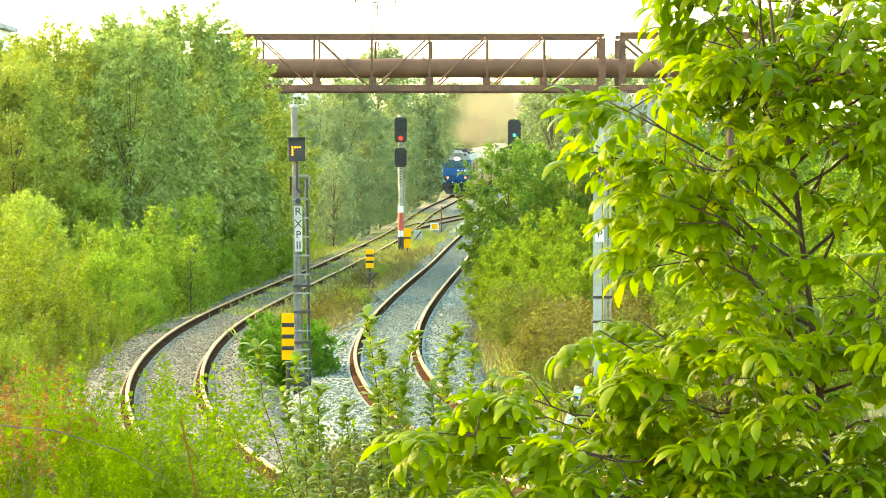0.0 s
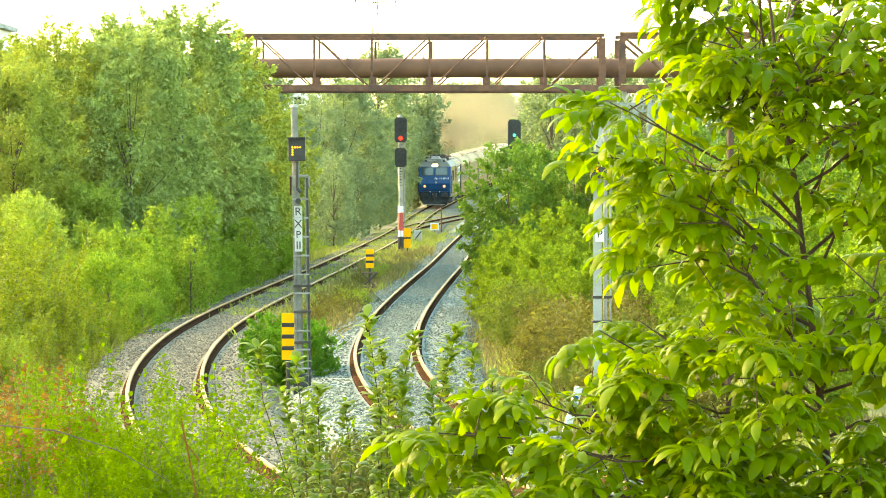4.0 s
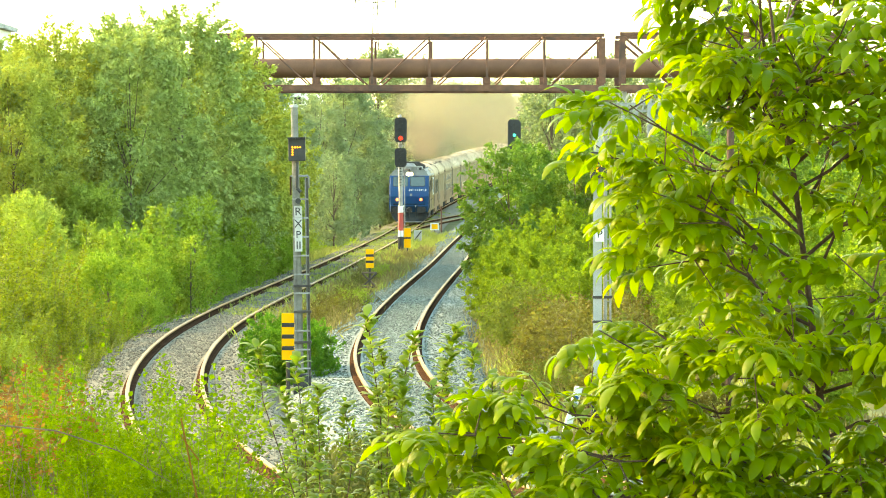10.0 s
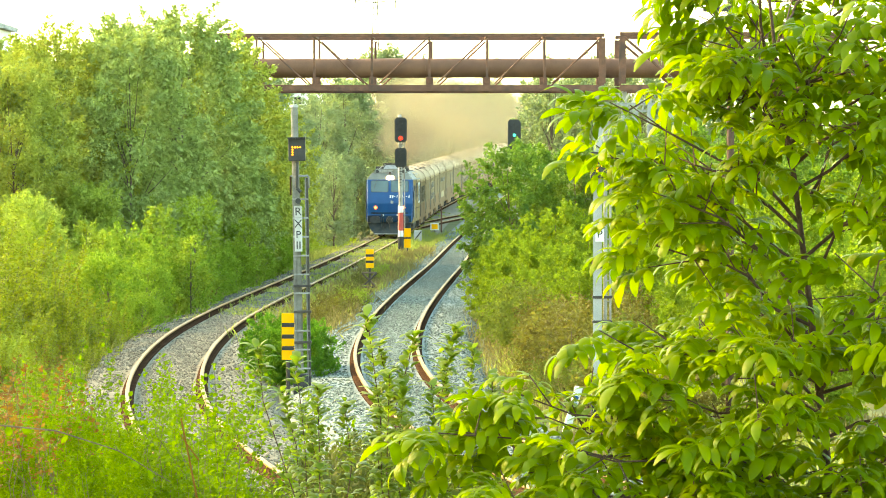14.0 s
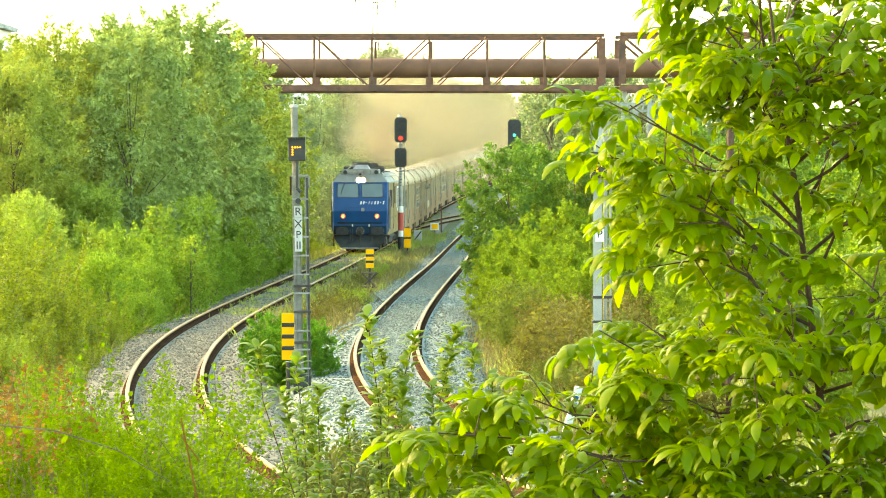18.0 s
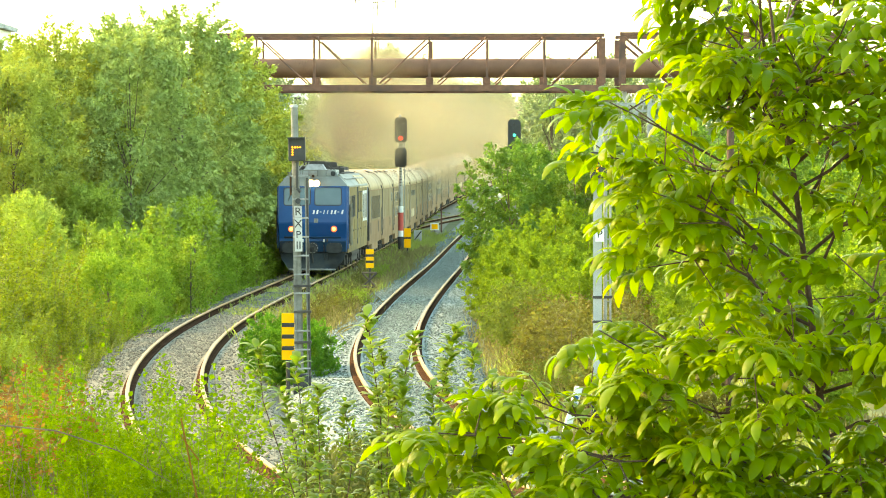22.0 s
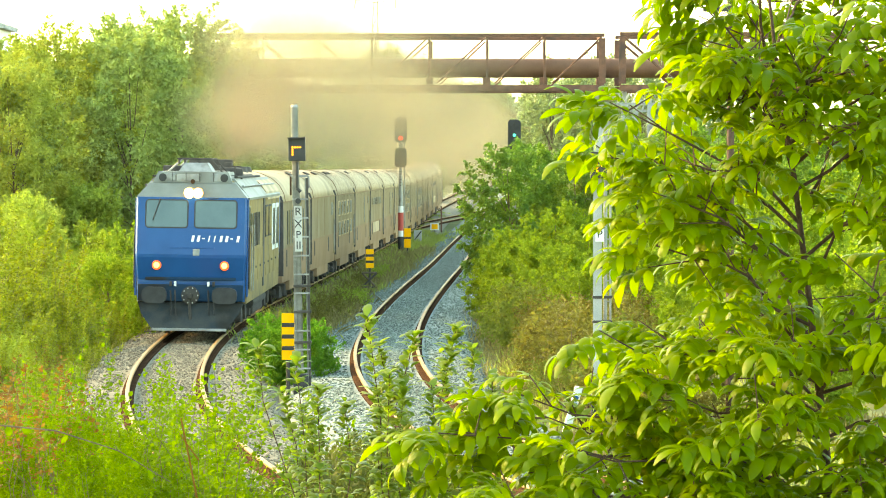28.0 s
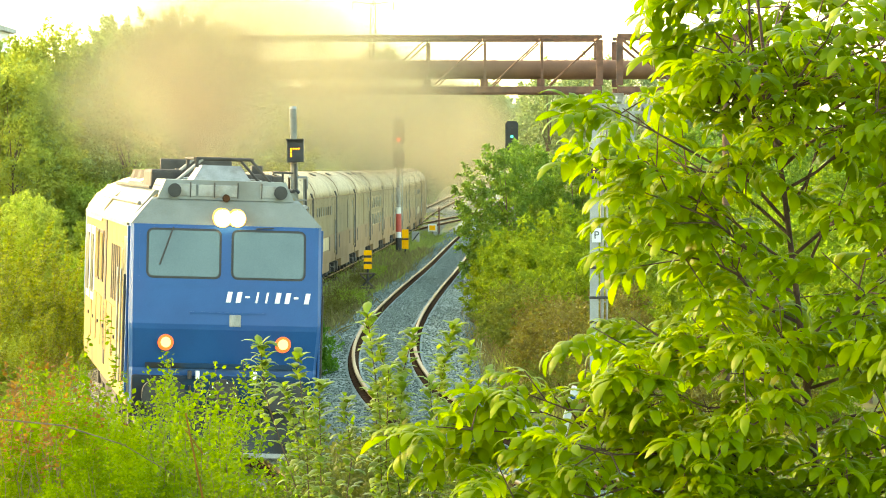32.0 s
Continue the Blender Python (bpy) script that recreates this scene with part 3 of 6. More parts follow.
                v.co.y += (v.co.z - 2.46) * 0.145
            part("number_bar", bm, WHITE, front)
    for s in (-1, 1):
        part("corner_post", B((s * 1.485 - 0.022, -7.9, 1.05), (s * 1.485 + 0.022, -7.62, 3.58), 0.012), BLUE, front, "blue cab corner post")
        part("corner_handrail", T((s * 1.53, -7.8, 1.25), (s * 1.53, -7.8, 2.6), 0.02), DARKSTEEL, front)
    part("wiper", T((0.72, face_y(3.5) - 0.05, 3.60), (0.45, face_y(3.5) - 0.05, 3.585), 0.012), BLACK, front)
    part("badge", B((0.06, face_y(2.2) - 0.02, 2.11), (0.24, face_y(2.2) + 0.03, 2.29), 0.02), GALV, front, "small pale square badge")
    part("trim_strip", B((-0.55, face_y(2.31) - 0.012, 2.295), (0.62, face_y(2.31) + 0.02, 2.325)), BLUE, front)
    # dark strip drawn for the shadow line across the nose
    part("nose_shadow_strip", B((-1.2, -8.10, 1.47), (1.2, -8.0, 1.55), 0.015), GRIMY_SHADE_BLUE, front)
    # buffer beam, buffers, coupling, hoses, plough
    beam = part("buffer_beam", B((-1.4, -8.10, 0.92), (1.4, -7.9, 1.36), 0.03), GRIMY_SHADE_BLUE, lo, "blue buffer beam")
    for s in (-0.93, 0.93):
        bf = part("buffer", T((s, -8.05, 1.1), (s, -8.42, 1.1), 0.12, 0.10, 14), DARKSTEEL, beam, "dark greasy buffer")
        part("buffer_head", rounded_pane(s - 0.33, s + 0.33, 0.88, 1.30, lambda z: -8.44, 0.17, 0.06, 5), BLACK, bf)
    cp = part("coupler_guard", T((0, -8.07, 1.08), (0, -8.16, 1.08), 0.24, 0.24, 20), DARKSTEEL, beam)
    part("coupling_hook", B((-0.07, -8.42, 1.0), (0.07, -8.1, 1.14), 0.03), DARKSTEEL, cp)
    part("coupling_link", T((0, -8.33, 1.02), (0.02, -8.25, 0.45), 0.045), DARKSTEEL, cp)
    for k in range(10):
        a = k * math.tau / 10
        part("rivet", T((0.2 * math.cos(a), -8.155, 1.08 + 0.2 * math.sin(a)), (0.2 * math.cos(a), -8.175, 1.08 + 0.2 * math.sin(a)), 0.016, 0.012, 6), WHITE, cp)
    for s in (-0.52, -0.4, 0.48, 0.62):
        part("brake_hose", T((s, -8.18, 1.22), (s + 0.03, -8.22, 0.5), 0.022), BLACK, beam)
        part("hose_cock", B((s - 0.03, -8.2, 1.32), (s + 0.03, -8.08, 1.44), 0.01), WHITE if s in (-0.4, 0.48) else DARKSTEEL, beam)
    bm = ring_solid([[(-1.40, -8.02, 0.90), (1.40, -8.02, 0.90), (1.40, -7.8, 0.90), (-1.40, -7.8, 0.90)],
                     [(-1.30, -8.2, 0.62), (1.30, -8.2, 0.62), (1.30, -7.8, 0.62), (-1.30, -7.8, 0.62)],
                     [(-0.98, -8.42, 0.2), (0.98, -8.42, 0.2), (0.98, -7.8, 0.2), (-0.98, -7.8, 0.2)]])
    pl = part("plough", bm, GRIME_AND_SHADE, lo, "grimy grey-blue snow plough skirt, darkened for its shade")
    part("plough_edge", B((-0.99, -8.44, 0.17), (0.99, -8.36, 0.24), 0.01), GALV, pl)
    # roof equipment
    pan = part("horn_panel", ring_solid([[(-1.06, -7.72, 4.0), (1.06, -7.72, 4.0), (1.06, -5.4, 4.0), (-1.06, -5.4, 4.0)],
                                         [(-0.93, -7.62, 4.29), (0.93, -7.62, 4.29), (0.93, -5.4, 4.29), (-0.93, -5.4, 4.29)]]), SILVER, lo, "pale weathered panel that carries the horns")
    for x in (-0.55, -0.18, 0.18, 0.55):
        part("panel_seam", B((x - 0.008, -7.735, 4.03), (x + 0.008, -7.66, 4.26)), DARKSTEEL, pan)
    part("roof_box", ring_solid([[(-0.46, -6.9, 4.28), (0.46, -6.9, 4.28), (0.46, -5.6, 4.28), (-0.46, -5.6, 4.28)],
                                 [(-0.30, -6.7, 4.52), (0.30, -6.7, 4.52), (0.30, -5.8, 4.52), (-0.30, -5.8, 4.52)]]), GALV, lo, "grey roof box inside the frame")
    for y in (-7.1, -5.2):
        fr = part("roof_frame_bar", T((-0.42, y, 4.62), (0.42, y, 4.62), 0.026), DARKSTEEL, lo, "dark roof frame")
        part("strut", T((-0.42, y, 4.64), (-0.42, y, 4.48), 0.034), DARKSTEEL, fr)
        part("strut", T((-0.32, y, 4.62), (-0.72, y, 4.28), 0.024), GALV, fr)
        part("strut", T((0.42, y, 4.62), (0.74, y, 4.28), 0.022), DARKSTEEL, fr)
    part("side_equipment", B((-1.02, -5.3, 4.1), (-0.5, -3.4, 4.44), 0.05), DARKSTEEL, lo, "dark equipment box on the roof")
    part("side_equipment", B((0.5, -5.0, 4.1), (1.0, -3.2, 4.40), 0.05), DARKSTEEL, lo, "dark equipment box on the roof")
    part("exhaust_guard", B((-0.62, -1.4, 4.1), (0.62, -1.2, 4.62), 0.03), DARKSTEEL, lo)
    part("aerial", T((1.02, -6.2, 4.1), (1.02, -6.2, 4.42), 0.02), DARKSTEEL, lo)
    part("aerial_plate", B((0.86, -6.3, 4.42), (1.18, -6.1, 4.45), 0.008), DARKSTEEL, lo)
    for x, w in ((-0.62, 0.30), (-0.12, 0.62), (0.66, 0.26)):
        part("peeling_panel", B((x - w / 2, -7.715, 4.05), (x + w / 2, -7.64, 4.24 - 0.03 * w), 0.006), GALV, pan, "pale peeling plate")
    part("marker_dome", T((0.0, -7.74, 4.03), (0.0, -7.80, 4.03), 0.06, 0.05, 14), RUST, pan, "rusty round lamp blank")
    for s in (-0.45, 0.45):
        part("roof_frame_bar", T((s, -7.1, 4.62), (s, -5.2, 4.62), 0.022), DARKSTEEL, lo)
        part("roof_cable", T((s * 2.1, -7.2, 4.18), (s * 2.1, 2.0, 4.18), 0.035), DARKSTEEL, lo)
    for i in range(7):
        part("roof_fitting", B((-0.9 + 0.31 * i, -5.0 + 0.2 * (i % 2), 4.1), (-0.72 + 0.31 * i, -4.7 + 0.2 * (i % 2), 4.38 + 0.08 * (i % 3)), 0.02), DARKSTEEL, lo)
    part("exhaust_stack", B((-0.5, -1.2, 4.1), (0.5, 0.8, 4.45), 0.05), DARKSTEEL, lo, "sooty exhaust stack")
    hump = [(1.5 * math.cos(a), 3.5 + 0.86 * math.sin(a)) for a in (math.pi * k / 12 for k in range(13))]
    part("rear_roof", prism(hump, 0.9, 7.45, "y"), GREYROOF, lo, "pale rounded roof over the engine room")
    part("fan_housing", T((0, 3.4, 4.1), (0, 3.4, 4.42), 0.8, 0.7, 20), DARKSTEEL, lo)
    part("fan_housing", T((0, 5.4, 4.1), (0, 5.4, 4.42), 0.8, 0.7, 20), DARKSTEEL, lo)
    part("roof_hatch", B((-0.8, -5.2, 4.1), (0.8, -2.0, 4.32), 0.06), SILVER, lo)
    bogie(lo, -4.4, 0.52, 3.6)
    bogie(lo, 4.4, 0.52, 3.6)
    for ob in lo.children_recursive:
        ob.data.transform(Matrix.Diagonal((0.977, 1.0, 1.0, 1.0)))
    return lo


def make_coach(kind):
    label = {"slats": "dusty beige coach with tall dark slats in its upper side", "windows": "dusty beige coach with two rows of small dark windows",
             "plain": "dusty beige coach with plain sides and a pale roof", "slit": "dusty beige coach with one tall dark side slit",
             "row": "dusty beige coach with small windows over a pale panel"}[kind]
    co = thing("passenger_coach", label, "train coach", "coaches of the train")
    w = 1.41
    arc = [(-w, 3.30), (-1.36, 3.56), (-1.22, 3.82), (-0.98, 4.04), (-0.66, 4.19), (-0.3, 4.27), (0, 4.29), (0.3, 4.27), (0.66, 4.19), (0.98, 4.04), (1.22, 3.82), (1.36, 3.56), (w, 3.30)]
    L = 6.50
    rings = []
    for y, k, dz in ((-L, 0.93, -0.11), (-L + 0.35, 0.98, -0.035), (-L + 1.0, 1.0, 0.0), (L - 1.0, 1.0, 0.0), (L - 0.35, 0.98, -0.035), (L, 0.93, -0.11)):
        rings.append([(x * (k if z > 3.4 else 1), y, z + (dz if z > 3.4 else 0)) for x, z in arc])
    part("roof", ring_solid(rings), GREYROOF, co, "curved roof, paler than the coach sides", smooth=True)
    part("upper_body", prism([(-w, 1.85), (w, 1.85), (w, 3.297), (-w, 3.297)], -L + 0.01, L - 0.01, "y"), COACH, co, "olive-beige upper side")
    part("lower_body", prism([(-1.37, 0.78), (1.37, 0.78), (w, 1.2), (w, 1.847), (-w, 1.847), (-w, 1.2)], -L + 0.01, L - 0.01, "y"), COACHLOW, co, "tan lower side")
    part("gangway", B((-0.55, -L - 0.2, 1.1), (0.55, L + 0.2, 3.3), 0.05), DARKSTEEL, co, "black rubber gangway")
    for s in (-1, 1):
        x = s * (w + 0.002)
        if kind == "slats":
            for i in range(9):
                y = -4.6 + i * 1.05
                part("slat", B((x - 0.01, y, 1.95), (x + 0.014, y + 0.3, 3.02), 0.006), DARKGLASS, co, "tall dark slat")
        if kind == "windows":
            for i in range(5):
                y = -4.9 + i * 1.95
                for z0, z1 in ((1.72, 2.22), (2.52, 3.02)):
                    fr = part("window_frame", B((x - 0.012, y - 0.06, z0 - 0.05), (x + 0.012, y + 1.26, z1 + 0.05), 0.008), GREYROOF, co, "pale window frame")
                    lift = (0.0, 0.24, 0.12, 0.0, 0.2)[(i + (z0 > 2)) % 5]
                    part("pane", B((x + s * 0.008, y, z0), (x + s * 0.024, y + 0.56, z1 - lift)), DARKGLASS, fr)
                    part("pane", B((x + s * 0.008, y + 0.64, z0 + (0.22 - lift if i % 2 else 0.0)), (x + s * 0.024, y + 1.2, z1)), DARKGLASS, fr)
        if kind == "slit":
            part("side_slit", B((x - 0.01, 0.9, 1.95), (x + 0.014, 1.3, 3.1), 0.006), DARKGLASS, co, "tall dark slit")
            part("vent_grille", B((x - 0.01, 4.2, 2.75), (x + 0.014, 4.7, 3.05), 0.006), DARKGLASS, co)
        if kind == "row":
            for i in range(7):
                y = -4.6 + i * 1.25
                part("small_window", B((x - 0.01, y, 2.62), (x + 0.014, y + 0.62, 2.95), 0.01), DARKGLASS, co, "small dark window")
            part("pale_panel", B((x - 0.01, -4.2, 1.30), (x + 0.012, 1.8, 1.78), 0.008), GREYROOF, co, "pale repainted panel")
        if kind == "plain":
            fr = part("window_frame", B((x - 0.012, 4.3, 2.58), (x + 0.012, 5.1, 3.05), 0.008), CONCRETE, co, "pale window frame")
            part("pane", B((x + s * 0.008, 4.38, 2.64), (x + s * 0.024, 5.02, 2.99)), DARKGLASS, fr)
            for y in (-3.6, 0.2):
                part("panel_joint", B((x - 0.008, y, 1.9), (x + 0.008, y + 0.05, 3.25)), COACHLOW, co)
        for y in (-5.0, 2.4):
            part("side_slot", B((x - 0.01, y, 1.25), (x + 0.01, y + 0.28, 1.78), 0.004), DARKSTEEL, co, "narrow dark slot")
        part("door", B((x - 0.014, 5.3, 1.1), (x + 0.016, 6.2, 3.15), 0.012), COACH, co, "dull entrance door")
        part("door_handrail", T((x + s * 0.05, 5.2, 1.2), (x + s * 0.05, 5.2, 2.4), 0.02), GALV, co)
        part("step", B((s * 1.05, 5.35, 0.5), (s * 1.36, 6.15, 0.55), 0.01), DARKSTEEL, co)
        part("gutter", B((s * w - 0.02, -L, 3.285), (s * w + 0.025, L, 3.32), 0.008), COACHLOW, co)
        part("waist_rib", B((x - 0.01, -L + 0.05, 1.80), (x + 0.012, L - 0.05, 1.84)), COACHLOW, co)
        part("skirt", B((s * 1.15, -2.9, 0.45), (s * 1.36, 2.9, 0.777), 0.02), COACHLOW, co, "tan skirt between the bogies")
        for y in {"plain": (-1.4, 2.6), "slit": (-3.0,), "slats": (3.6,), "windows": (-4.4, -3.0), "row": (1.0,)}[kind]:
            slope = [(s * 0.72, 4.19), (s * 0.90, 4.11), (s * 0.92, 4.145), (s * 0.74, 4.225)]
            part("roof_vent", prism(slope, y, y + 1.15, "y"), DARKSTEEL, co, "long dark roof vent")
    for y in (-L + 0.07, L - 0.07):
        # dark strip added at each end, painting the gap between coaches darker
        part("end_gap_strip", prism([(-w - 0.012, 1.0), (w + 0.012, 1.0), (w + 0.012, 3.32), (1.36, 3.5), (-1.36, 3.5), (-w - 0.012, 3.32)], y - 0.07, y + 0.07, "y"), DARKSTEEL, co, "dark strip added at the coach end to darken the gap")
    band = [(vx * 1.012, vz + 0.016) for vx, vz in arc]
    part("roof_band", prism(band, -L + 1.0, -L + 1.08, "y"), COACHLOW, co, "tan band across the roof")
    for y0, y1 in ((-2.2, -0.4), (0.4, 2.2)):
        part("underfloor_box", B((-1.2, y0, 0.42), (1.2, y1, 1.02), 0.04), DARKSTEEL, co, "grimy underfloor box")
    bogie(co, -4.3, 0.46, 2.2)
    bogie(co, 4.3, 0.46, 2.2)
    for y in (-1, 1):
        for s in (-0.87, 0.87):
            part("buffer", T((s, y * 6.5, 1.06), (s, y * 6.68, 1.06), 0.16, 0.2, 12), DARKSTEEL, co)
    return co


loco = make_loco()
kinds = {}
coaches = []
for k in ("slats", "plain", "windows", "slit", "row", "slit", "plain", "windows", "plain", "windows", "slit", "plain", "row", "plain"):
    coaches.append(copy_thing(kinds[k], pose(0, 0, 0)) if k in kinds else make_coach(k))
    kinds.setdefault(k, coaches[-1])

# way along the main track, by distance from its near end
_ys = np.arange(-28, 612, 0.5)
_xs = main_x(_ys)
_way = np.concatenate([[0], np.cumsum(np.hypot(np.diff(_xs), np.diff(_ys)))])
front_y = spline([(0, 342), (6, 292), (13, 226.2), (17, 188), (20, 159.2), (23, 132.6), (25, 115.4), (28, 89.1), (30, 70.7), (32, 51.0)])


def on_track(s):
    y = float(np.interp(s, _way, _ys))
    return Vector((float(main_x(y)), y, float(rail_z(y))))


def vehicle_pose(s_front, length, half_base):
    """The pose of a vehicle on its two bogies, its front at s_front; near ones turn a little more to fit the camera's
    view.
    """
    c = s_front + length / 2
    a, b = on_track(c - half_base), on_track(c + half_base)
    fwd = (a - b).normalized()
    # local -y is forward, x to the train's left as it comes on
    yax = -fwd
    xax = yax.cross(Vector((0, 0, 1))).normalized()
    zax = xax.cross(yax)
    m = Matrix((xax, yax, zax)).transposed().to_4x4()
    m.translation = (a + b) / 2
    lean = 1.7 * float(np.interp(m.translation.y, [82, 112], [1, 0]))
    turn = 0.65 * float(np.interp(m.translation.y, [62, 86], [1, 0]))
    return m @ pose(0, 0, 0, 0, lean, turn)


def front_way(t):
    return float(np.interp(float(front_y(t)), _ys, _way))


# ---- pipe bridge ----
def make_pipe_bridge():
    br = thing("pipe_bridge", "rusty steel truss bridge carrying a large brown pipe across the railway", "pipe bridge")
    y, bay = 166.1, 2.735
    z0, z1 = 8.0, 10.75
    xr = 7.68
    s = 1 / 37.0
    for dy in (-2.25, 2.25):
        sx = 0.0 if dy < 0 else 0.03
        part("top_chord", B((-14.0, y + dy - 0.1, z1 - 0.17), (xr, y + dy + 0.1, z1), 0.015), BRIDGE, br, "rusty top chord")
        part("bottom_chord", B((-14.0, y + dy - 0.12, z0), (xr, y + dy + 0.12, z0 + 0.30), 0.015), BRIDGE, br, "rusty bottom chord")
        for i in range(9):
            x = xr - 0.12 - i * bay + sx * 3
            w = 0.16 if i == 0 else 0.055
            part("post", B((x - w, y + dy - 0.08, z0 + 0.36), (x + w, y + dy + 0.08, z1 - 0.22), 0.01), BRIDGE, br)
            a = x - 0.12 if i < 4 else x - bay + 0.12
            part("diagonal", T((a, y + dy, z1 - 0.25), (a + (-2.25 if i < 4 else 2.25), y + dy, z0 + 0.38), 0.04, 0.04, 6), BRIDGE, br)
        part("top_chord", B((8.4, y + dy - 0.1, z1 - 0.11), (30.0, y + dy + 0.1, z1 + 0.06), 0.015), BRIDGE, br, "rusty top chord")
        part("bottom_chord", B((8.4, y + dy - 0.12, z0), (30.0, y + dy + 0.12, z0 + 0.30), 0.015), BRIDGE, br, "rusty bottom chord")
        for i in range(8):
            x = 8.52 + i * bay
            w = 0.16 if i == 0 else 0.055
            part("post", B((x - w, y + dy - 0.08, z0 + 0.36), (x + w, y + dy + 0.08, z1 - 0.16), 0.01), BRIDGE, br)
            part("diagonal", T((x + 0.1, y + dy, z1 - 0.2), (x + bay - 0.1, y + dy, z0 + 0.38), 0.07, 0.07, 6), BRIDGE, br)
    for i in range(9):
        x = xr - 0.12 - i * bay
        part("cross_beam", B((x - 0.1, y - 2.13, z0 + 0.05), (x + 0.1, y + 2.13, z0 + 0.28), 0.01), BRIDGE, br)
        part("pipe_saddle", B((x - 0.18, y - 0.35, z0 + 0.28), (x + 0.18, y + 0.35, z0 + 0.72), 0.02), BRIDGE, br)
        part("top_tie", B((x - 0.06, y - 2.15, z1 - 0.16), (x + 0.06, y + 2.15, z1 - 0.04), 0.01), BRIDGE, br)
    bm = bmesh.new()
    rings = []
    for i in range(89):
        x = -14 + 0.5 * i
        r = 0.465 + 0.018 * noise.noise(Vector((x * 0.9, 0.3, 0)))
        dz = 0.02 * noise.noise(Vector((x * 0.6, 5.3, 0)))
        rings.append([(x, y + r * math.cos(a), 9.16 + dz + r * math.sin(a)) for a in (math.tau * k / 24 for k in range(24))])
    pp = part("pipe", ring_solid(rings), PIPE, br, "large brown rusty pipe", smooth=True)
    for x in (-9, -4.6, -0.9, 2.6, 5.2, 8.05, 12):
        part("pipe_flange", T((x - 0.06, y, 9.16), (x + 0.06, y, 9.16), 0.497, 0.497, 28), PIPE, pp)
    for x in (7.85, -13.2):
        for dy in (-1.25, 1.25):
            c = part("column", B((x - 0.5 + 0.1, y + dy - 0.3, -0.6), (x + 0.1, y + dy + 0.3, z0 - 0.42), 0.03), CONCRETE, br, "grey concrete column")
        part("column_cap", B((x - 0.9, y - 1.8, z0 - 0.42), (x + 0.9, y + 1.8, z0 - 0.004), 0.03), CONCRETE, br)
    return br


make_pipe_bridge()


# ---- signals ----
def make_left_signal():
    sg = thing("route_indicator_signal", "slim grey lattice mast with an amber dot route indicator", "railway signal", at=(-3.02, 73.3, -0.25))
    h = 5.95
    part("tube", T((-0.02, 0.04, -0.2), (-0.06, 0.04, h - 0.02), 0.085, 0.075, 14), MASTGREY, sg, "weathered grey tube between the channels")
    part("tube_cap", T((-0.06, 0.04, h - 0.03), (-0.06, 0.04, h + 0.03), 0.09, 0.06, 12), GALV, sg)
    for x0, x1, m in ((-0.125, -0.065, MASTGREY), (0.14, 0.165, MASTGREY), (0.168, 0.215, DARKSTEEL)):
        part("channel", B((x0, -0.06, 0.0), (x1, 0.06, 4.42), 0.006), m, sg, "upright steel channel of the mast")
    for z in np.arange(0.35, 4.3, 0.40):
        part("batten", B((-0.12, -0.075, z), (0.21, -0.058, z + 0.035), 0.004), GALV, sg, "flat bar across the mast")
    part("foot", B((-0.16, -0.16, -0.3), (0.16, 0.16, 0.25), 0.02), BLACK, sg, "black painted foot")
    part("hoop", T((-0.16, 0.02, 4.46), (0.22, 0.02, 4.46), 0.025), GALV, sg)
    part("hoop_end", T((-0.16, 0.02, 4.46), (-0.16, 0.02, 4.05), 0.022), RUST, sg)
    part("hoop_end", T((0.22, 0.02, 4.46), (0.22, 0.02, 4.2), 0.022), GALV, sg)
    hd = part("indicator_case", B((-0.19, -0.22, 4.78), (0.17, -0.02, 5.26), 0.015), BLACK, sg, "black indicator box")
    part("visor", B((-0.2, -0.34, 5.25), (0.18, -0.02, 5.28), 0.005), BLACK, hd)
    dots = [(-0.10 + i * 0.055, 5.07) for i in range(4)] + [(-0.10, 5.07 - j * 0.052) for j in range(1, 4)]
    for x, z in dots:
        part("led", T((x, -0.215, z), (x, -0.235, z), 0.017, 0.015, 10), AMBER, hd)
    part("cable", T((-0.02, -0.12, 4.75), (-0.02, -0.13, 4.2), 0.03), BLACK, sg)
    part("cable_loop", T((-0.02, -0.13, 4.2), (0.06, -0.13, 4.12), 0.035), BLACK, sg)
    for z, tx, hh in ((3.70, "R", 0.21), (3.44, "X", 0.21), (3.21, "P", 0.19), (2.98, "II", 0.21)):
        p = part("name_plate", B((-0.085, -0.125, z - hh / 2 - 0.018), (0.075, -0.105, z + hh / 2 + 0.018), 0.006), PLATE, sg, "white letter plate greyed for shade")
        lettering(tx, hh * 1.15, BLACK, p, (-0.005, -0.13, z))
    for z in (0.9, 1.55, 2.1):
        part("clamp", B((-0.13, -0.13, z), (0.24, 0.05, z + 0.05), 0.006), DARKSTEEL, sg)
    part("vent_badge", T((0, -0.1, 3.93), (0, -0.13, 3.93), 0.06, 0.06, 10), BLACK, sg)
    sg.matrix_world = pose(-3.02, 73.3, -0.25, 0, -0.8, 0)
    return sg


def make_board(at, w, h, z0, label, stripes):
    bd = thing("striped_board", label, "marker board", "yellow and black boards", at)
    part("post", T((0, 0.04, -0.3), (0, 0.04, z0 + h * 0.9), 0.045, 0.045, 10), DARKSTEEL, bd)
    pn = part("panel", B((-w / 2, -0.015, z0), (w / 2, 0.015, z0 + h), 0.006), YELLOW, bd, "yellow painted panel")
    for i in range(stripes):
        z = z0 + h * (i + 1) / (stripes + 1)
        part("stripe", B((-w / 2 + 0.004, -0.02, z - 0.045), (w / 2 - 0.004, -0.012, z + 0.045)), BLACK, pn, "black stripe")
    return bd


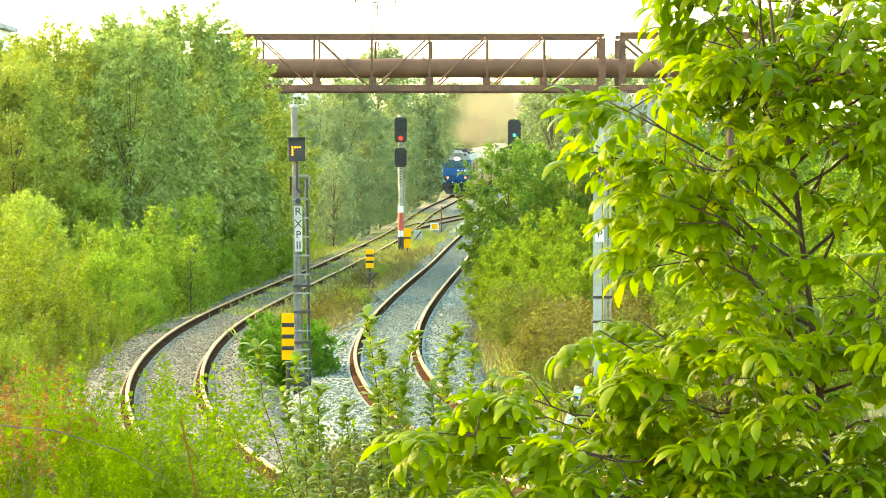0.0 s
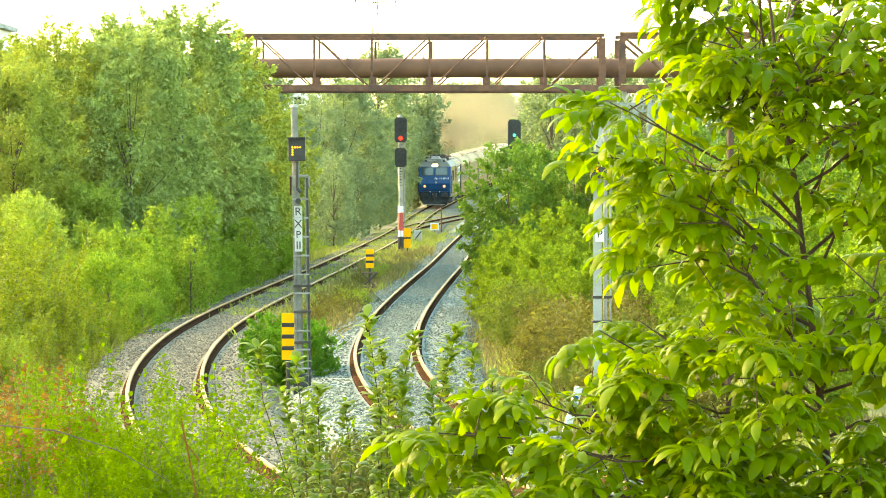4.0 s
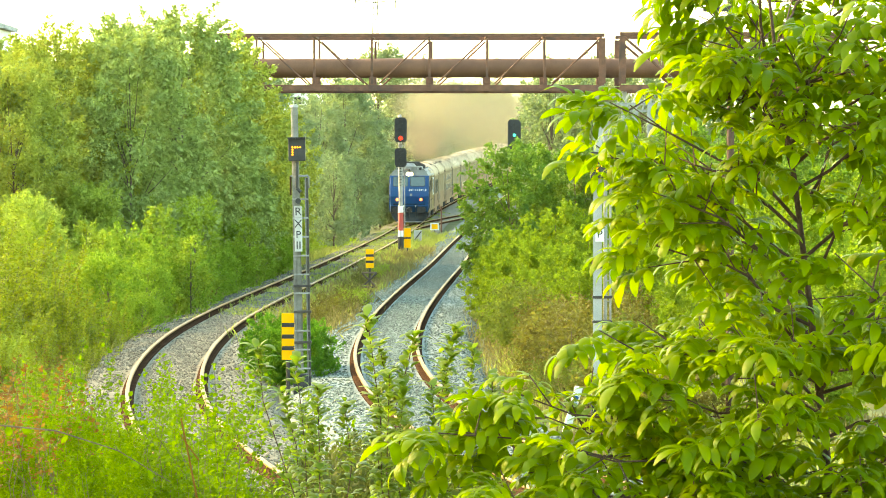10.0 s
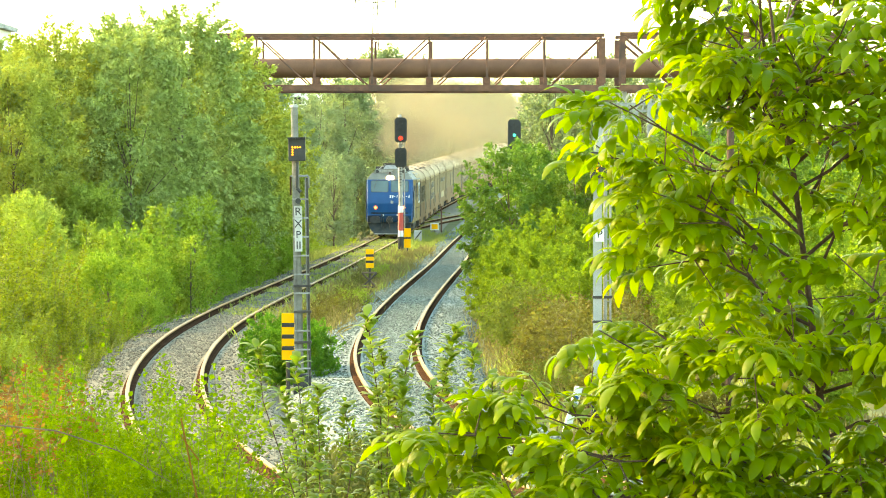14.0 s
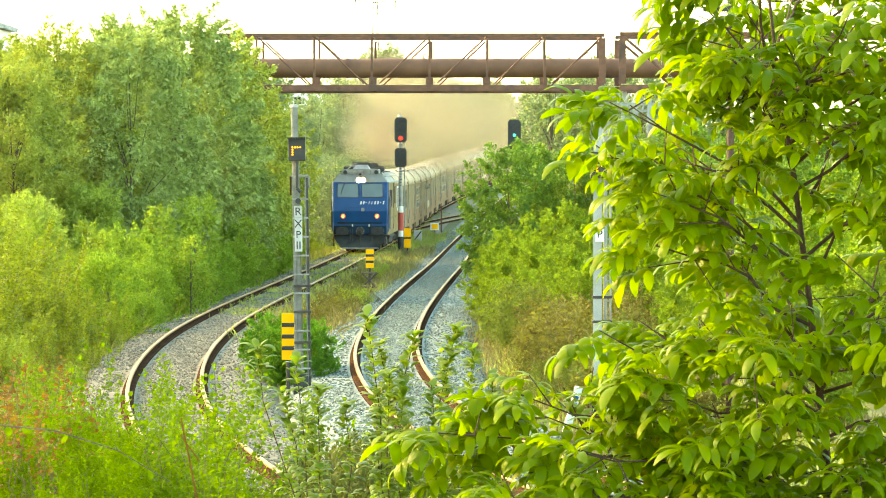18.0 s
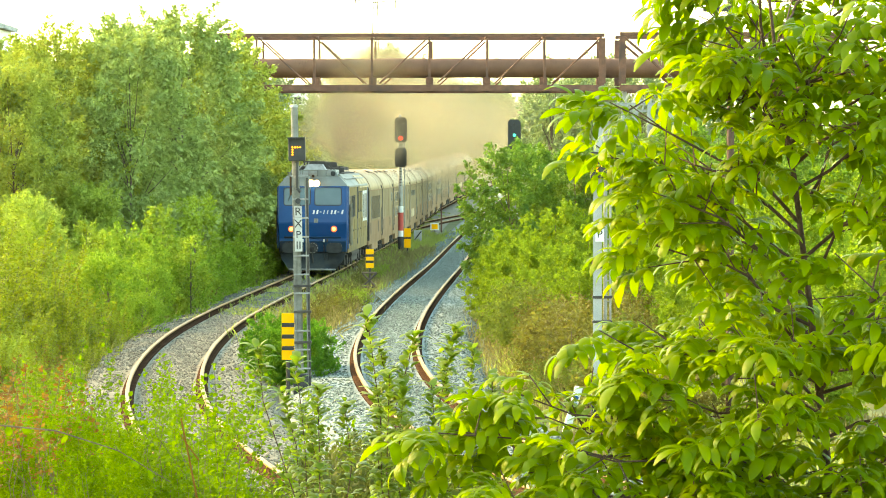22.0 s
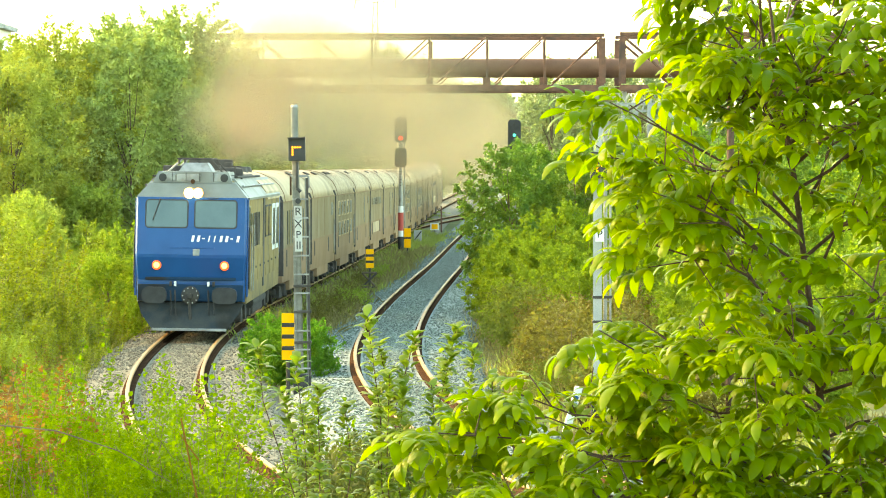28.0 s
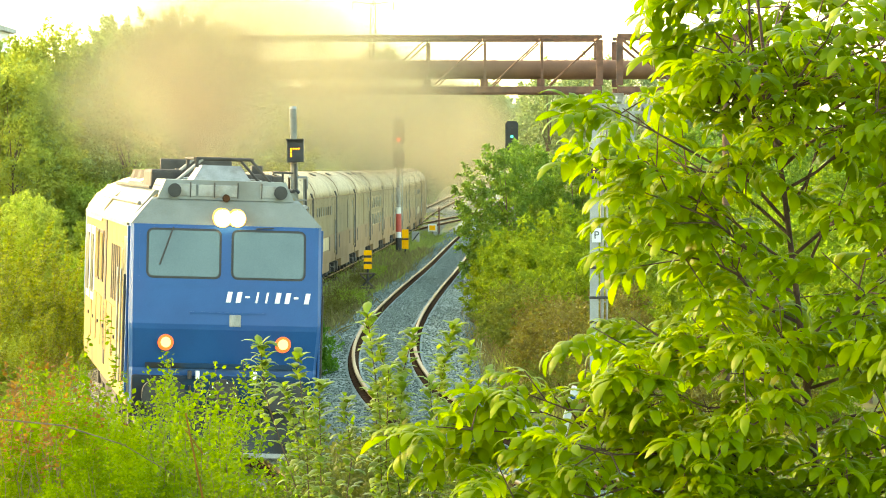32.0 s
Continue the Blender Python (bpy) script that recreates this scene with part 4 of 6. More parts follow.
def signal_head(parent, z0, w, h, lit=None, at=0.25, material=None, x=0.0):
    out = [(-w / 2, z0 + 0.12), (-w / 2 + 0.1, z0), (w / 2 - 0.1, z0), (w / 2, z0 + 0.12), (w / 2, z0 + h - 0.12), (w / 2 - 0.1, z0 + h), (-w / 2 + 0.1, z0 + h), (-w / 2, z0 + h - 0.12)]
    hd = part("signal_head", prism([(x + a, b) for a, b in out], -0.3, -0.12, "y"), BLACK, parent, "black signal backing board")
    n = 3 if h > 1 else 2
    for i in range(n):
        z = z0 + h * (i + 0.5) / n
        hood = part("hood", T((x, -0.3, z), (x, -0.42, z), 0.15, 0.15, 14), BLACK, hd)
        on = lit == i
        part("lens", T((x, -0.415, z), (x, -0.43, z), 0.12 if material is REDGLOW else 0.07, 0.11 if material is REDGLOW else 0.065, 14), material if on else DARKGLASS, hood, "lit lens" if on else "")
    return hd


def make_middle_signal():
    sg = thing("red_light_signal", "red and white banded signal mast with two black heads showing red", "railway signal", at=(-2.28, 186.0, -0.2))
    part("foot", T((0, 0, -0.4), (0, 0, 0.85), 0.17, 0.16, 14), BLACK, sg, "black painted foot")
    for z0, z1, m, nm in ((0.85, 1.17, WHITE, "white_band"), (1.17, 2.15, RED, "red_band"), (2.15, 2.5, WHITE, "white_band")):
        part(nm, T((0, 0, z0), (0, 0, z1), 0.15, 0.145, 14), m, sg)
    part("mast", T((0, 0, 2.5), (-0.05, 0, 7.3), 0.11, 0.09, 12), GALV, sg, "pale mottled mast")
    for k in range(8):
        part("name_bar", B((-0.06, -0.13, 3.6 + k * 0.15), (0.03 + 0.02 * (k % 3), -0.1, 3.645 + k * 0.15)), DARKSTEEL, sg)
    signal_head(sg, 5.93, 0.66, 1.34, 0, material=REDGLOW)
    signal_head(sg, 4.60, 0.64, 1.02)
    part("top_cap", T((-0.05, 0, 7.3), (-0.05, 0, 7.45), 0.12, 0.05, 10), GALV, sg)
    part("ladder", T((0.22, 0.12, 0.3), (0.18, 0.12, 6.8), 0.03), GALV, sg)
    part("bracket", B((-0.12, -0.3, 5.68), (0.12, 0.05, 5.86), 0.02), GALV, sg)
    return sg


def make_right_signal():
    sg = thing("green_light_signal", "black signal head showing a green light above the bush", "railway signal", at=(3.3, 160.0, 0.3))
    part("mast", T((0, 0, -0.5), (0, 0, 6.25), 0.11, 0.09, 12), GALV, sg)
    signal_head(sg, 4.85, 0.6, 1.45, 1, material=GREENGLOW)
    return sg


def make_right_mast():
    sg = thing("lattice_signal_mast", "pale concrete signal mast with an amber indicator half hidden by leaves", "railway signal", at=(2.86, 63.0, 0.0))
    part("post", prism([(-0.12, -0.1), (0.04, -0.1), (0.03, 0.1), (-0.11, 0.1)], 0.3, 5.3, "z"), CONCRETE, sg, "pale concrete post")
    part("channel", B((0.09, -0.06, 0.3), (0.14, 0.06, 5.25), 0.006), GALV, sg, "upright steel channel")
    part("foot", B((-0.15, -0.14, -0.5), (0.15, 0.14, 0.45), 0.02), BLACK, sg, "black painted foot")
    lad = part("ladder", T((0.2, 0.05, 0.5), (0.2, 0.05, 5.2), 0.022), GALV, sg, "steel ladder")
    part("ladder_rail", T((0.1, 0.14, 0.5), (0.1, 0.14, 5.2), 0.02), GALV, lad)
    for z in np.arange(0.8, 5.0, 0.38):
        part("rung", T((0.08, 0.05, z), (0.21, 0.05, z), 0.014), GALV, lad)
    for z in (1.55, 2.0, 2.55):
        part("clamp", B((-0.13, -0.12, z), (0.23, 0.04, z + 0.05), 0.006), DARKSTEEL, sg)
    p = part("name_plate", B((-0.08, -0.125, 3.04), (0.08, -0.104, 3.30), 0.006), WHITE, sg, "white letter plate")
    lettering("P", 0.20, BLACK, p, (0, -0.13, 3.17))
    hd = part("indicator_case", B((-0.17, -0.2, 4.2), (0.17, -0.02, 4.68), 0.015), BLACK, sg, "black indicator box")
    for x, z in [(-0.05, 4.55 - i * 0.055) for i in range(5)] + [(0.03, 4.55), (0.07, 4.49), (0.03, 4.42)]:
        part("led", T((x, -0.195, z), (x, -0.215, z), 0.017, 0.015, 10), AMBER, hd)
    return sg


make_left_signal()
make_board((-3.33, 74.0, -0.4), 0.27, 1.0, 0.66, "yellow board with three black stripes beside the signal mast", 3)
make_board((-2.72, 128.0, -0.3), 0.30, 0.70, 0.95, "small yellow board with black stripes in the grass", 2)
make_board((-1.92, 186.0, -0.2), 0.36, 1.05, 0.25, "yellow board with a black stripe by the red signal", 1)
make_middle_signal()
make_right_signal()
make_right_mast()


# ---- plants ----
def crown_points(rng, n, h, spread, low, clumps, flat=1.0, reach=0.30):
    """Leaf places along many upright, outward shoots, so that the outline is feathery."""
    k = clumps * 5
    u = rng.beta(1.25, 1.15, k)
    zc = low * h + (0.93 - low) * h * u
    env = spread * np.sqrt(np.clip(1 - (1.75 * u - 0.72) ** 2 * 0.9, 0.05, 1)) * rng.uniform(0.7, 1.05, k)
    a = rng.uniform(0, math.tau, k)
    # limbs bundle the shoots into uneven masses
    a = a + 0.32 * np.sin(3 * a + rng.uniform(0, 6)) + 0.2 * np.sin(5 * a + 4 * u)
    rr = env * rng.uniform(0.15, 1, k) ** 0.5
    C = np.stack([rr * np.cos(a), rr * np.sin(a) * flat, zc], 1)
    out = np.stack([np.cos(a), np.sin(a), np.zeros(k)], 1) * (0.25 + 0.75 * (rr / spread))[:, None]
    D = unit(out * 0.75 + np.array([[0, 0, 0.95]]) + rng.normal(0, 0.30, (k, 3)))
    L = spread * reach * rng.uniform(0.55, 1.5, k) * np.where(u > 0.8, 1.45, 1.0)
    i = rng.integers(0, k, n)
    v = rng.uniform(0, 1, n) ** 0.85
    P = C[i] + D[i] * (L[i] * v)[:, None]
    P[:, 2] -= 0.22 * L[i] * v * v
    P += rng.normal(0, 1, (n, 3)) * (0.25 * spread * reach * (1.1 - v))[:, None] * np.array([[1, 1, 0.8]])
    P[:, 2] = np.maximum(P[:, 2], 0.02 * h)
    return P, C[rng.permutation(k)[:clumps]]


def make_tree(name, label, category, group, seed, h, spread, n, leaf, material, low=0.12, clumps=46, trunk=0.12, bark=BARK, split=False):
    rng = np.random.default_rng(seed)
    tr = thing(name, label, category, group)
    P, C = crown_points(rng, n, h, spread, low, clumps)
    bm = bmesh.new()
    lean = rng.normal(0, 0.04, 2) * h
    pts = [Vector((lean[0] * u * u, lean[1] * u * u, -0.3 + u * (h * 0.9 + 0.3))) for u in np.linspace(0, 1, 6)]
    bent_tube(bm, pts, [trunk * (1 - i / 5.6) for i in range(6)], 7)
    stem = part("trunk", bm, bark, tr)
    bm = bmesh.new()
    for c in C[: min(len(C), 26)]:
        z = max(0.05 * h, min(c[2] * 0.62, h * 0.8))
        u = (z + 0.3) / (h * 0.9 + 0.3)
        a = Vector((lean[0] * u * u, lean[1] * u * u, z))
        b = Vector(c)
        mid = a.lerp(b, 0.5) + Vector((0, 0, -0.06 * h * rng.uniform(0, 1)))
        if split:
            bm = bmesh.new()
        bent_tube(bm, [a, mid, b], [trunk * 0.30, trunk * 0.2, trunk * 0.05], 5)
        if split:
            part("limb", bm, bark, stem)
    if not split:
        tagged(part("branchwork", bm, bark, tr), "thin brown twigs", kind="stuff")
    d = unit(P - np.array([[0, 0, h * 0.45]])) * 0.7 + rng.normal(0, 0.7, (n, 3)) + np.array([[0, 0, -0.15]])
    me = leaves("crown", P, d, rng.normal(0, 1, (n, 3)), leaf * rng.uniform(0.7, 1.3, n), leaf * 0.55 * rng.uniform(0.8, 1.2, n), material)
    part("crown", me, material, tr)
    return tr


def place(ob, x, y, rz, k=1.0, sink=0.0):
    ob.matrix_basis = pose(x, y, float(ground_z(x, y)) - sink, 0, 0, rz) @ Matrix.Scale(k, 4)


def spread_copies(kinds, spots, rng, k0=0.85, k1=1.15):
    """Puts a row of plants of the given kinds at (x, y, size) spots."""
    used = set()
    for n, (x, y, k) in enumerate(spots):
        i = n % len(kinds)
        ob = kinds[i] if i not in used else copy_thing(kinds[i], pose(0, 0, 0))
        used.add(i)
        place(ob, x, y, float(rng.uniform(0, 360)), k * float(rng.uniform(k0, k1)), 0.05)


rng = np.random.default_rng(7)
TALL = (("yellow-green leafy tree on the railway bank", LEAF_TREE_WARM), ("tall grey-green willow on the railway bank", LEAF_TREE), ("tall green leafy tree on the railway bank", LEAF_TREE))
tall = [make_tree("bank_tree", TALL[i][0], "tree", "trees on the bank", 11 + i, 8.6, 2.6, 28000, 0.16, TALL[i][1], 0.04, 76, 0.06) for i in range(3)]
spots = [(-14.6, 118, 0.80), (-13.2, 128, 1.0), (-11.2, 124, 1.0), (-16.0, 138, 0.88), (-12.8, 142, 1.14), (-10.4, 138, 1.36), (-9.5, 150, 1.24),
         (-11.8, 158, 1.1), (-9.2, 164, 0.86), (-8.6, 176, 0.8), (-14.2, 152, 1.18), (-11, 178, 1.0), (-17.2, 146, 0.98), (-19.2, 150, 0.95), (-15.2, 164, 1.24), (-18.0, 166, 1.12), (-15.6, 127, 0.92), (-16.6, 136, 0.9), (-9.2, 157, 1.15), (-8.9, 146, 0.8), (-15.3, 119, 0.78), (-14.2, 124, 0.95), (-17.8, 146, 0.85)]
spread_copies(tall, spots, rng)
far = [make_tree("poplar_tree", "slender tree beyond the bridge with haze put into its green", "tree", "trees beyond the bridge", 31 + i, 10.5, 2.6, 13000, 0.23, LEAF_FAR, 0.02, 70) for i in range(2)]
spots = [(-8.6, 235, 0.9), (-6.8, 245, 0.95), (-5.6, 262, 0.85), (-7.6, 262, 1.05), (-4.4, 285, 0.8), (-9.0, 215, 0.8), (-5.0, 310, 0.9), (-2.4, 330, 0.85), (-6.5, 205, 0.6), (-0.5, 380, 0.9), (-7.5, 222, 0.62), (-6.0, 232, 0.6), (-6.2, 250, 0.65), (-4.9, 268, 0.6), (-4.6, 295, 0.55), (-3.4, 312, 0.6), (-1.2, 350, 0.7), (1.0, 400, 0.8), (-7.0, 280, 1.0), (-3.6, 350, 1.0), (-9.5, 300, 1.2), (-12, 240, 1.1),
         (7.5, 245, 0.98), (9.3, 252, 0.85), (11.0, 240, 1.05), (13.5, 236, 1.1), (16, 240, 1.2), (19, 236, 1.2), (9.6, 300, 1.25), (12.5, 300, 1.2), (9.4, 262, 1.02), (-5.5, 305, 1.4), (-3.2, 330, 1.2), (1.5, 430, 1.0), (4.5, 470, 1.1), (-1.0, 455, 1.1), (6.5, 520, 1.2), (9.0, 560, 1.3), (3.0, 510, 1.2), (17, 420, 1.1), (21, 430, 1.2)]
spread_copies(far, spots, rng)
shrub = [make_tree("shrub", "bright green shrub on the slope beside the track", "shrub", "shrubs on the slope", 51 + i, 2.6, 1.5, 4400, 0.145, LEAF_SHRUB, 0.02, 56, 0.03) for i in range(3)]
spots = []
for i in range(120):
    y = 66 + 150 * rng.uniform() ** 1.25
    d = rng.uniform(0, 1)
    x = float(main_x(y)) - 4.8 - d * 7.5
    spots.append((x, y, 0.26 + 0.22 * rng.uniform() + 0.80 * d))
spread_copies(shrub, spots, rng)
middle = [make_tree("bank_shrub", "tall fresh green shrub below the trees of the bank", "shrub", "tall shrubs on the bank", 61 + i, 4.2, 1.7, 8500, 0.145, LEAF_MID, 0.02, 60, 0.04) for i in range(2)]
spread_copies(middle, [(-13.6, 112, 0.82), (-12.2, 118, 0.95), (-13.0, 112, 0.77), (-12.6, 118, 0.85), (-12.8, 107, 0.75), (-12.2, 127, 0.89), (-12.4, 130, 0.94), (-11.8, 136, 0.89), (-12.0, 140, 0.94), (-11.4, 145, 0.85), (-11.4, 153, 0.89), (-11.0, 162, 0.81),
                       (-10.7, 170, 0.77), (-10.5, 180, 0.81), (-10.2, 190, 0.72), (-12.9, 124, 0.89), (-13.0, 133, 1.05), (-14.4, 121, 0.95), (-15.4, 126, 1.00), (-10.0, 200, 0.72), (-12.9, 106, 0.59), (-12.1, 120, 0.64),
                       (-9.2, 122, 0.5), (-8.8, 130, 0.5), (-9.6, 135, 0.6), (-8.6, 140, 0.5), (-8.4, 150, 0.5), (-9.4, 146, 0.62), (-8.2, 158, 0.5), (-8.8, 164, 0.6), (-10.3, 126, 0.6), (-10.6, 118, 0.55), (-9.4, 114, 0.45), (-11.6, 110, 0.5), (-8.0, 172, 0.5), (-7.8, 182, 0.5)], rng)
dark = [make_tree("broadleaf_bush", "dark green leafy bush beside the second track", "bush", "bushes by the second track", 71 + i, 5.6, 2.0, 13000, 0.17, LEAF_BUSH, 0.03, 46, 0.06) for i in range(2)]
spread_copies(dark, [(2.7, 136, 1.07), (3.9, 142, 1.02), (5.4, 138, 0.9), (7.5, 140, 1.0), (9.5, 138, 1.0), (11.5, 128, 1.0), (13.5, 132, 1.1), (9, 112, 0.8), (11.5, 106, 0.9), (13.5, 110, 1.0), (15.5, 126, 1.1), (17.5, 130, 1.1), (12.5, 96, 0.8)], rng, 0.95, 1.02)
bright = [make_tree("yellow_green_bush", "yellow-green sunlit bush on the railway verge", "bush", "bushes by the second track", 81 + i, 3.2, 1.5, 10000, 0.125, LEAF_VERGE, 0.03, 40, 0.04) for i in range(2)]
spread_copies(bright, [(1.75, 110, 0.78), (2.0, 104, 0.72), (2.3, 96, 0.6), (3.4, 94, 0.7), (2.3, 112, 0.95), (3.6, 108, 0.95), (2.6, 101, 0.75), (4.2, 98, 0.85), (5.6, 108, 1.0), (7.5, 104, 1.1), (9.5, 100, 1.1), (3.6, 90, 0.7), (5.0, 88, 0.8), (6.5, 84, 0.9), (5.4, 72, 0.7), (7.0, 70, 0.9), (8.5, 76, 1.0), (7.8, 62, 0.9), (6.2, 58, 0.7), (9.5, 86, 1.1), (11, 92, 1.1), (9.2, 66, 1.0)], rng)
spread_copies([make_tree("locust_sapling", "fresh green sapling beside the signal mast", "sapling", "saplings by the mast", 91, 1.9, 0.95, 15000, 0.065, LEAF_FEATHER, 0.04, 34, 0.025, split=True)],
              [(-3.65, 77.5, 0.85), (-3.0, 76.8, 0.70), (-3.2, 79.5, 0.85), (-3.95, 79.0, 0.98)], rng)


foot = [make_tree("low_shrub", "low bright green shrub at the foot of the bank", "shrub", "low shrubs by the main track", 131 + i, 1.5, 1.2, 4000, 0.085, (LEAF_MID, LEAF_SHRUB)[i], 0.02, 34, 0.02) for i in range(2)]
spots = []
for i in range(240):
    y = 68 + 132 * rng.uniform() ** 1.1
    x = float(main_x(y)) - 3.4 - abs(rng.normal(0, 2.8))
    spots.append((x, y, 0.30 + 0.45 * rng.uniform() + 0.12 * (float(main_x(y)) - 3.4 - x)))
spread_copies(foot, spots, rng)
brush = [make_tree("browning_brush", "brownish green brush beside the second track", "brush", "brush by the second track", 141 + i, 1.6, 1.2, 3000, 0.105, (LEAF_BROWN, LEAF_OLIVE)[i], 0.02, 40, 0.02) for i in range(2)]
spots = []
for i in range(72):
    y = 56 + 62 * rng.uniform()
    x = float(side_x(y)) + 3.2 + abs(rng.normal(0, 1.3))
    spots.append((x, y, 0.4 + 0.5 * rng.uniform()))
spread_copies(brush, spots, rng)


for x, y, k in ((-3.5, 104, 0.62), (-3.2, 109, 0.55), (-3.75, 99, 0.5), (-3.35, 121, 0.5), (-3.1, 136, 0.5)):
    place(copy_thing(brush[0], pose(0, 0, 0)), x, y, 31.0 * y, k, 0.0)
for x, y, k in ((-3.0, 115, 0.55), (-3.25, 118.5, 0.45), (-2.6, 146, 0.5), (-2.75, 141, 0.45)):
    place(copy_thing(foot[1], pose(0, 0, 0)), x, y, 31.0 * y, k, 0.0)
young = [make_tree("young_poplar", "slim young poplar with pale green leaves on the bank", "tree", "young poplars on the bank", 151 + i, 3.8, 0.75, 2600, 0.13, LEAF_SHRUB, 0.02, 40, 0.03) for i in range(2)]
spread_copies(young, [(-11.6, 112, 0.92), (-9.3, 113, 0.95), (-8.3, 116, 1.0), (-7.9, 108, 0.7), (-10.4, 104, 0.8), (-12.4, 104, 0.85), (-8.8, 126, 1.0), (-7.6, 134, 0.85), (-9.9, 120, 1.0), (-7.9, 146, 0.8), (-7.3, 158, 0.8)], rng)


# ---- walnut tree in front ----
def leaflet_arrays(length, width, droop, rows=5):
    """One curved leaflet along +y from the origin: verts and quads."""
    v, f = [], []
    for i in range(rows + 1):
        u = i / rows
        w = width * 0.5 * math.sin(math.pi * min(1, 0.05 + u * 0.95)) ** 0.6
        y, z = length * (u - 0.12 * u * u), -droop * length * u * u
        v += [(-w, y, z - w * 0.3), (0, y, z), (w, y, z - w * 0.3)]
    for i in range(rows):
        a = i * 3
        f += [(a, a + 1, a + 4, a + 3), (a + 1, a + 2, a + 5, a + 4)]
    return np.array(v, float), np.array(f, int)


def arched_leaflet(length, width, rise, fall, rows=6):
    """One leaflet along +y that rises from its stalk and arches over to a hanging tip."""
    v, f = [], []
    y = z = 0.0
    for i in range(rows + 1):
        u = i / rows
        w = width * 0.5 * math.sin(math.pi * min(1, 0.04 + 0.94 * u ** 1.12)) ** 0.75
        v += [(-w, y, z - w * 0.28), (0, y, z), (w, y, z - w * 0.28)]
        a = rise - (rise + fall) * min(1, u * 1.25)
        y, z = y + math.cos(a) * length / rows, z + math.sin(a) * length / rows
    for i in range(rows):
        a = i * 3
        f += [(a, a + 1, a + 4, a + 3), (a + 1, a + 2, a + 5, a + 4)]
    return np.array(v, float), np.array(f, int)


def compound_leaf(seed):
    """A stalk with three pairs of leaflets and one at the tip."""
    r = np.random.default_rng(seed)
    V, F, n = [], [], 0
    L = r.uniform(0.20, 0.27)
    def stalk(u):
        return Vector((0, L * u, -0.16 * L * u * u))
    spots = [(0.38, -1), (0.40, 1), (0.66, -1), (0.68, 1), (0.92, -1), (0.93, 1), (1.0, 0)]
    for u, s in spots:
        v, f = arched_leaflet(r.uniform(0.14, 0.195) * (0.75 + 0.3 * u), r.uniform(0.046, 0.062), radians(r.uniform(5, 40)), radians(r.uniform(50, 95)))
        m = Matrix.Translation(stalk(u)) @ Euler((radians(r.uniform(-12, 8)), radians(s * r.uniform(-5, 18)), radians(-s * r.uniform(48, 80)))).to_matrix().to_4x4()
        m = np.array(m)
        V.append(v @ m[:3, :3].T + m[:3, 3])
        F.append(f + n)
        n += len(v)
    for i in range(4):
        a, b = stalk(i / 4), stalk((i + 1) / 4)
        w = 0.0025
        q = [(a.x - w, a.y, a.z), (a.x + w, a.y, a.z), (b.x + w, b.y, b.z), (b.x - w, b.y, b.z)]
        V.append(np.array(q))
        F.append(np.array([[0, 1, 2, 3]]) + n)
        n += 4
    return np.concatenate(V), np.concatenate(F)


def branch_line(bm, a, b, r0, r1, rng, sag=0.0, steps=5):
    """A gently crooked tapered branch; returns its points."""
    a, b = Vector(a), Vector(b)
    pts = []
    for i in range(steps + 1):
        u = i / steps
        p = a.lerp(b, u) + Vector((0, 0, sag * 4 * u * (1 - u)))
        if 0 < i < steps:
            p += Vector(rng.normal(0, 0.025, 3)) * (b - a).length
        pts.append(p)
    bent_tube(bm, pts, [r0 + (r1 - r0) * i / steps for i in range(steps + 1)])
    return pts


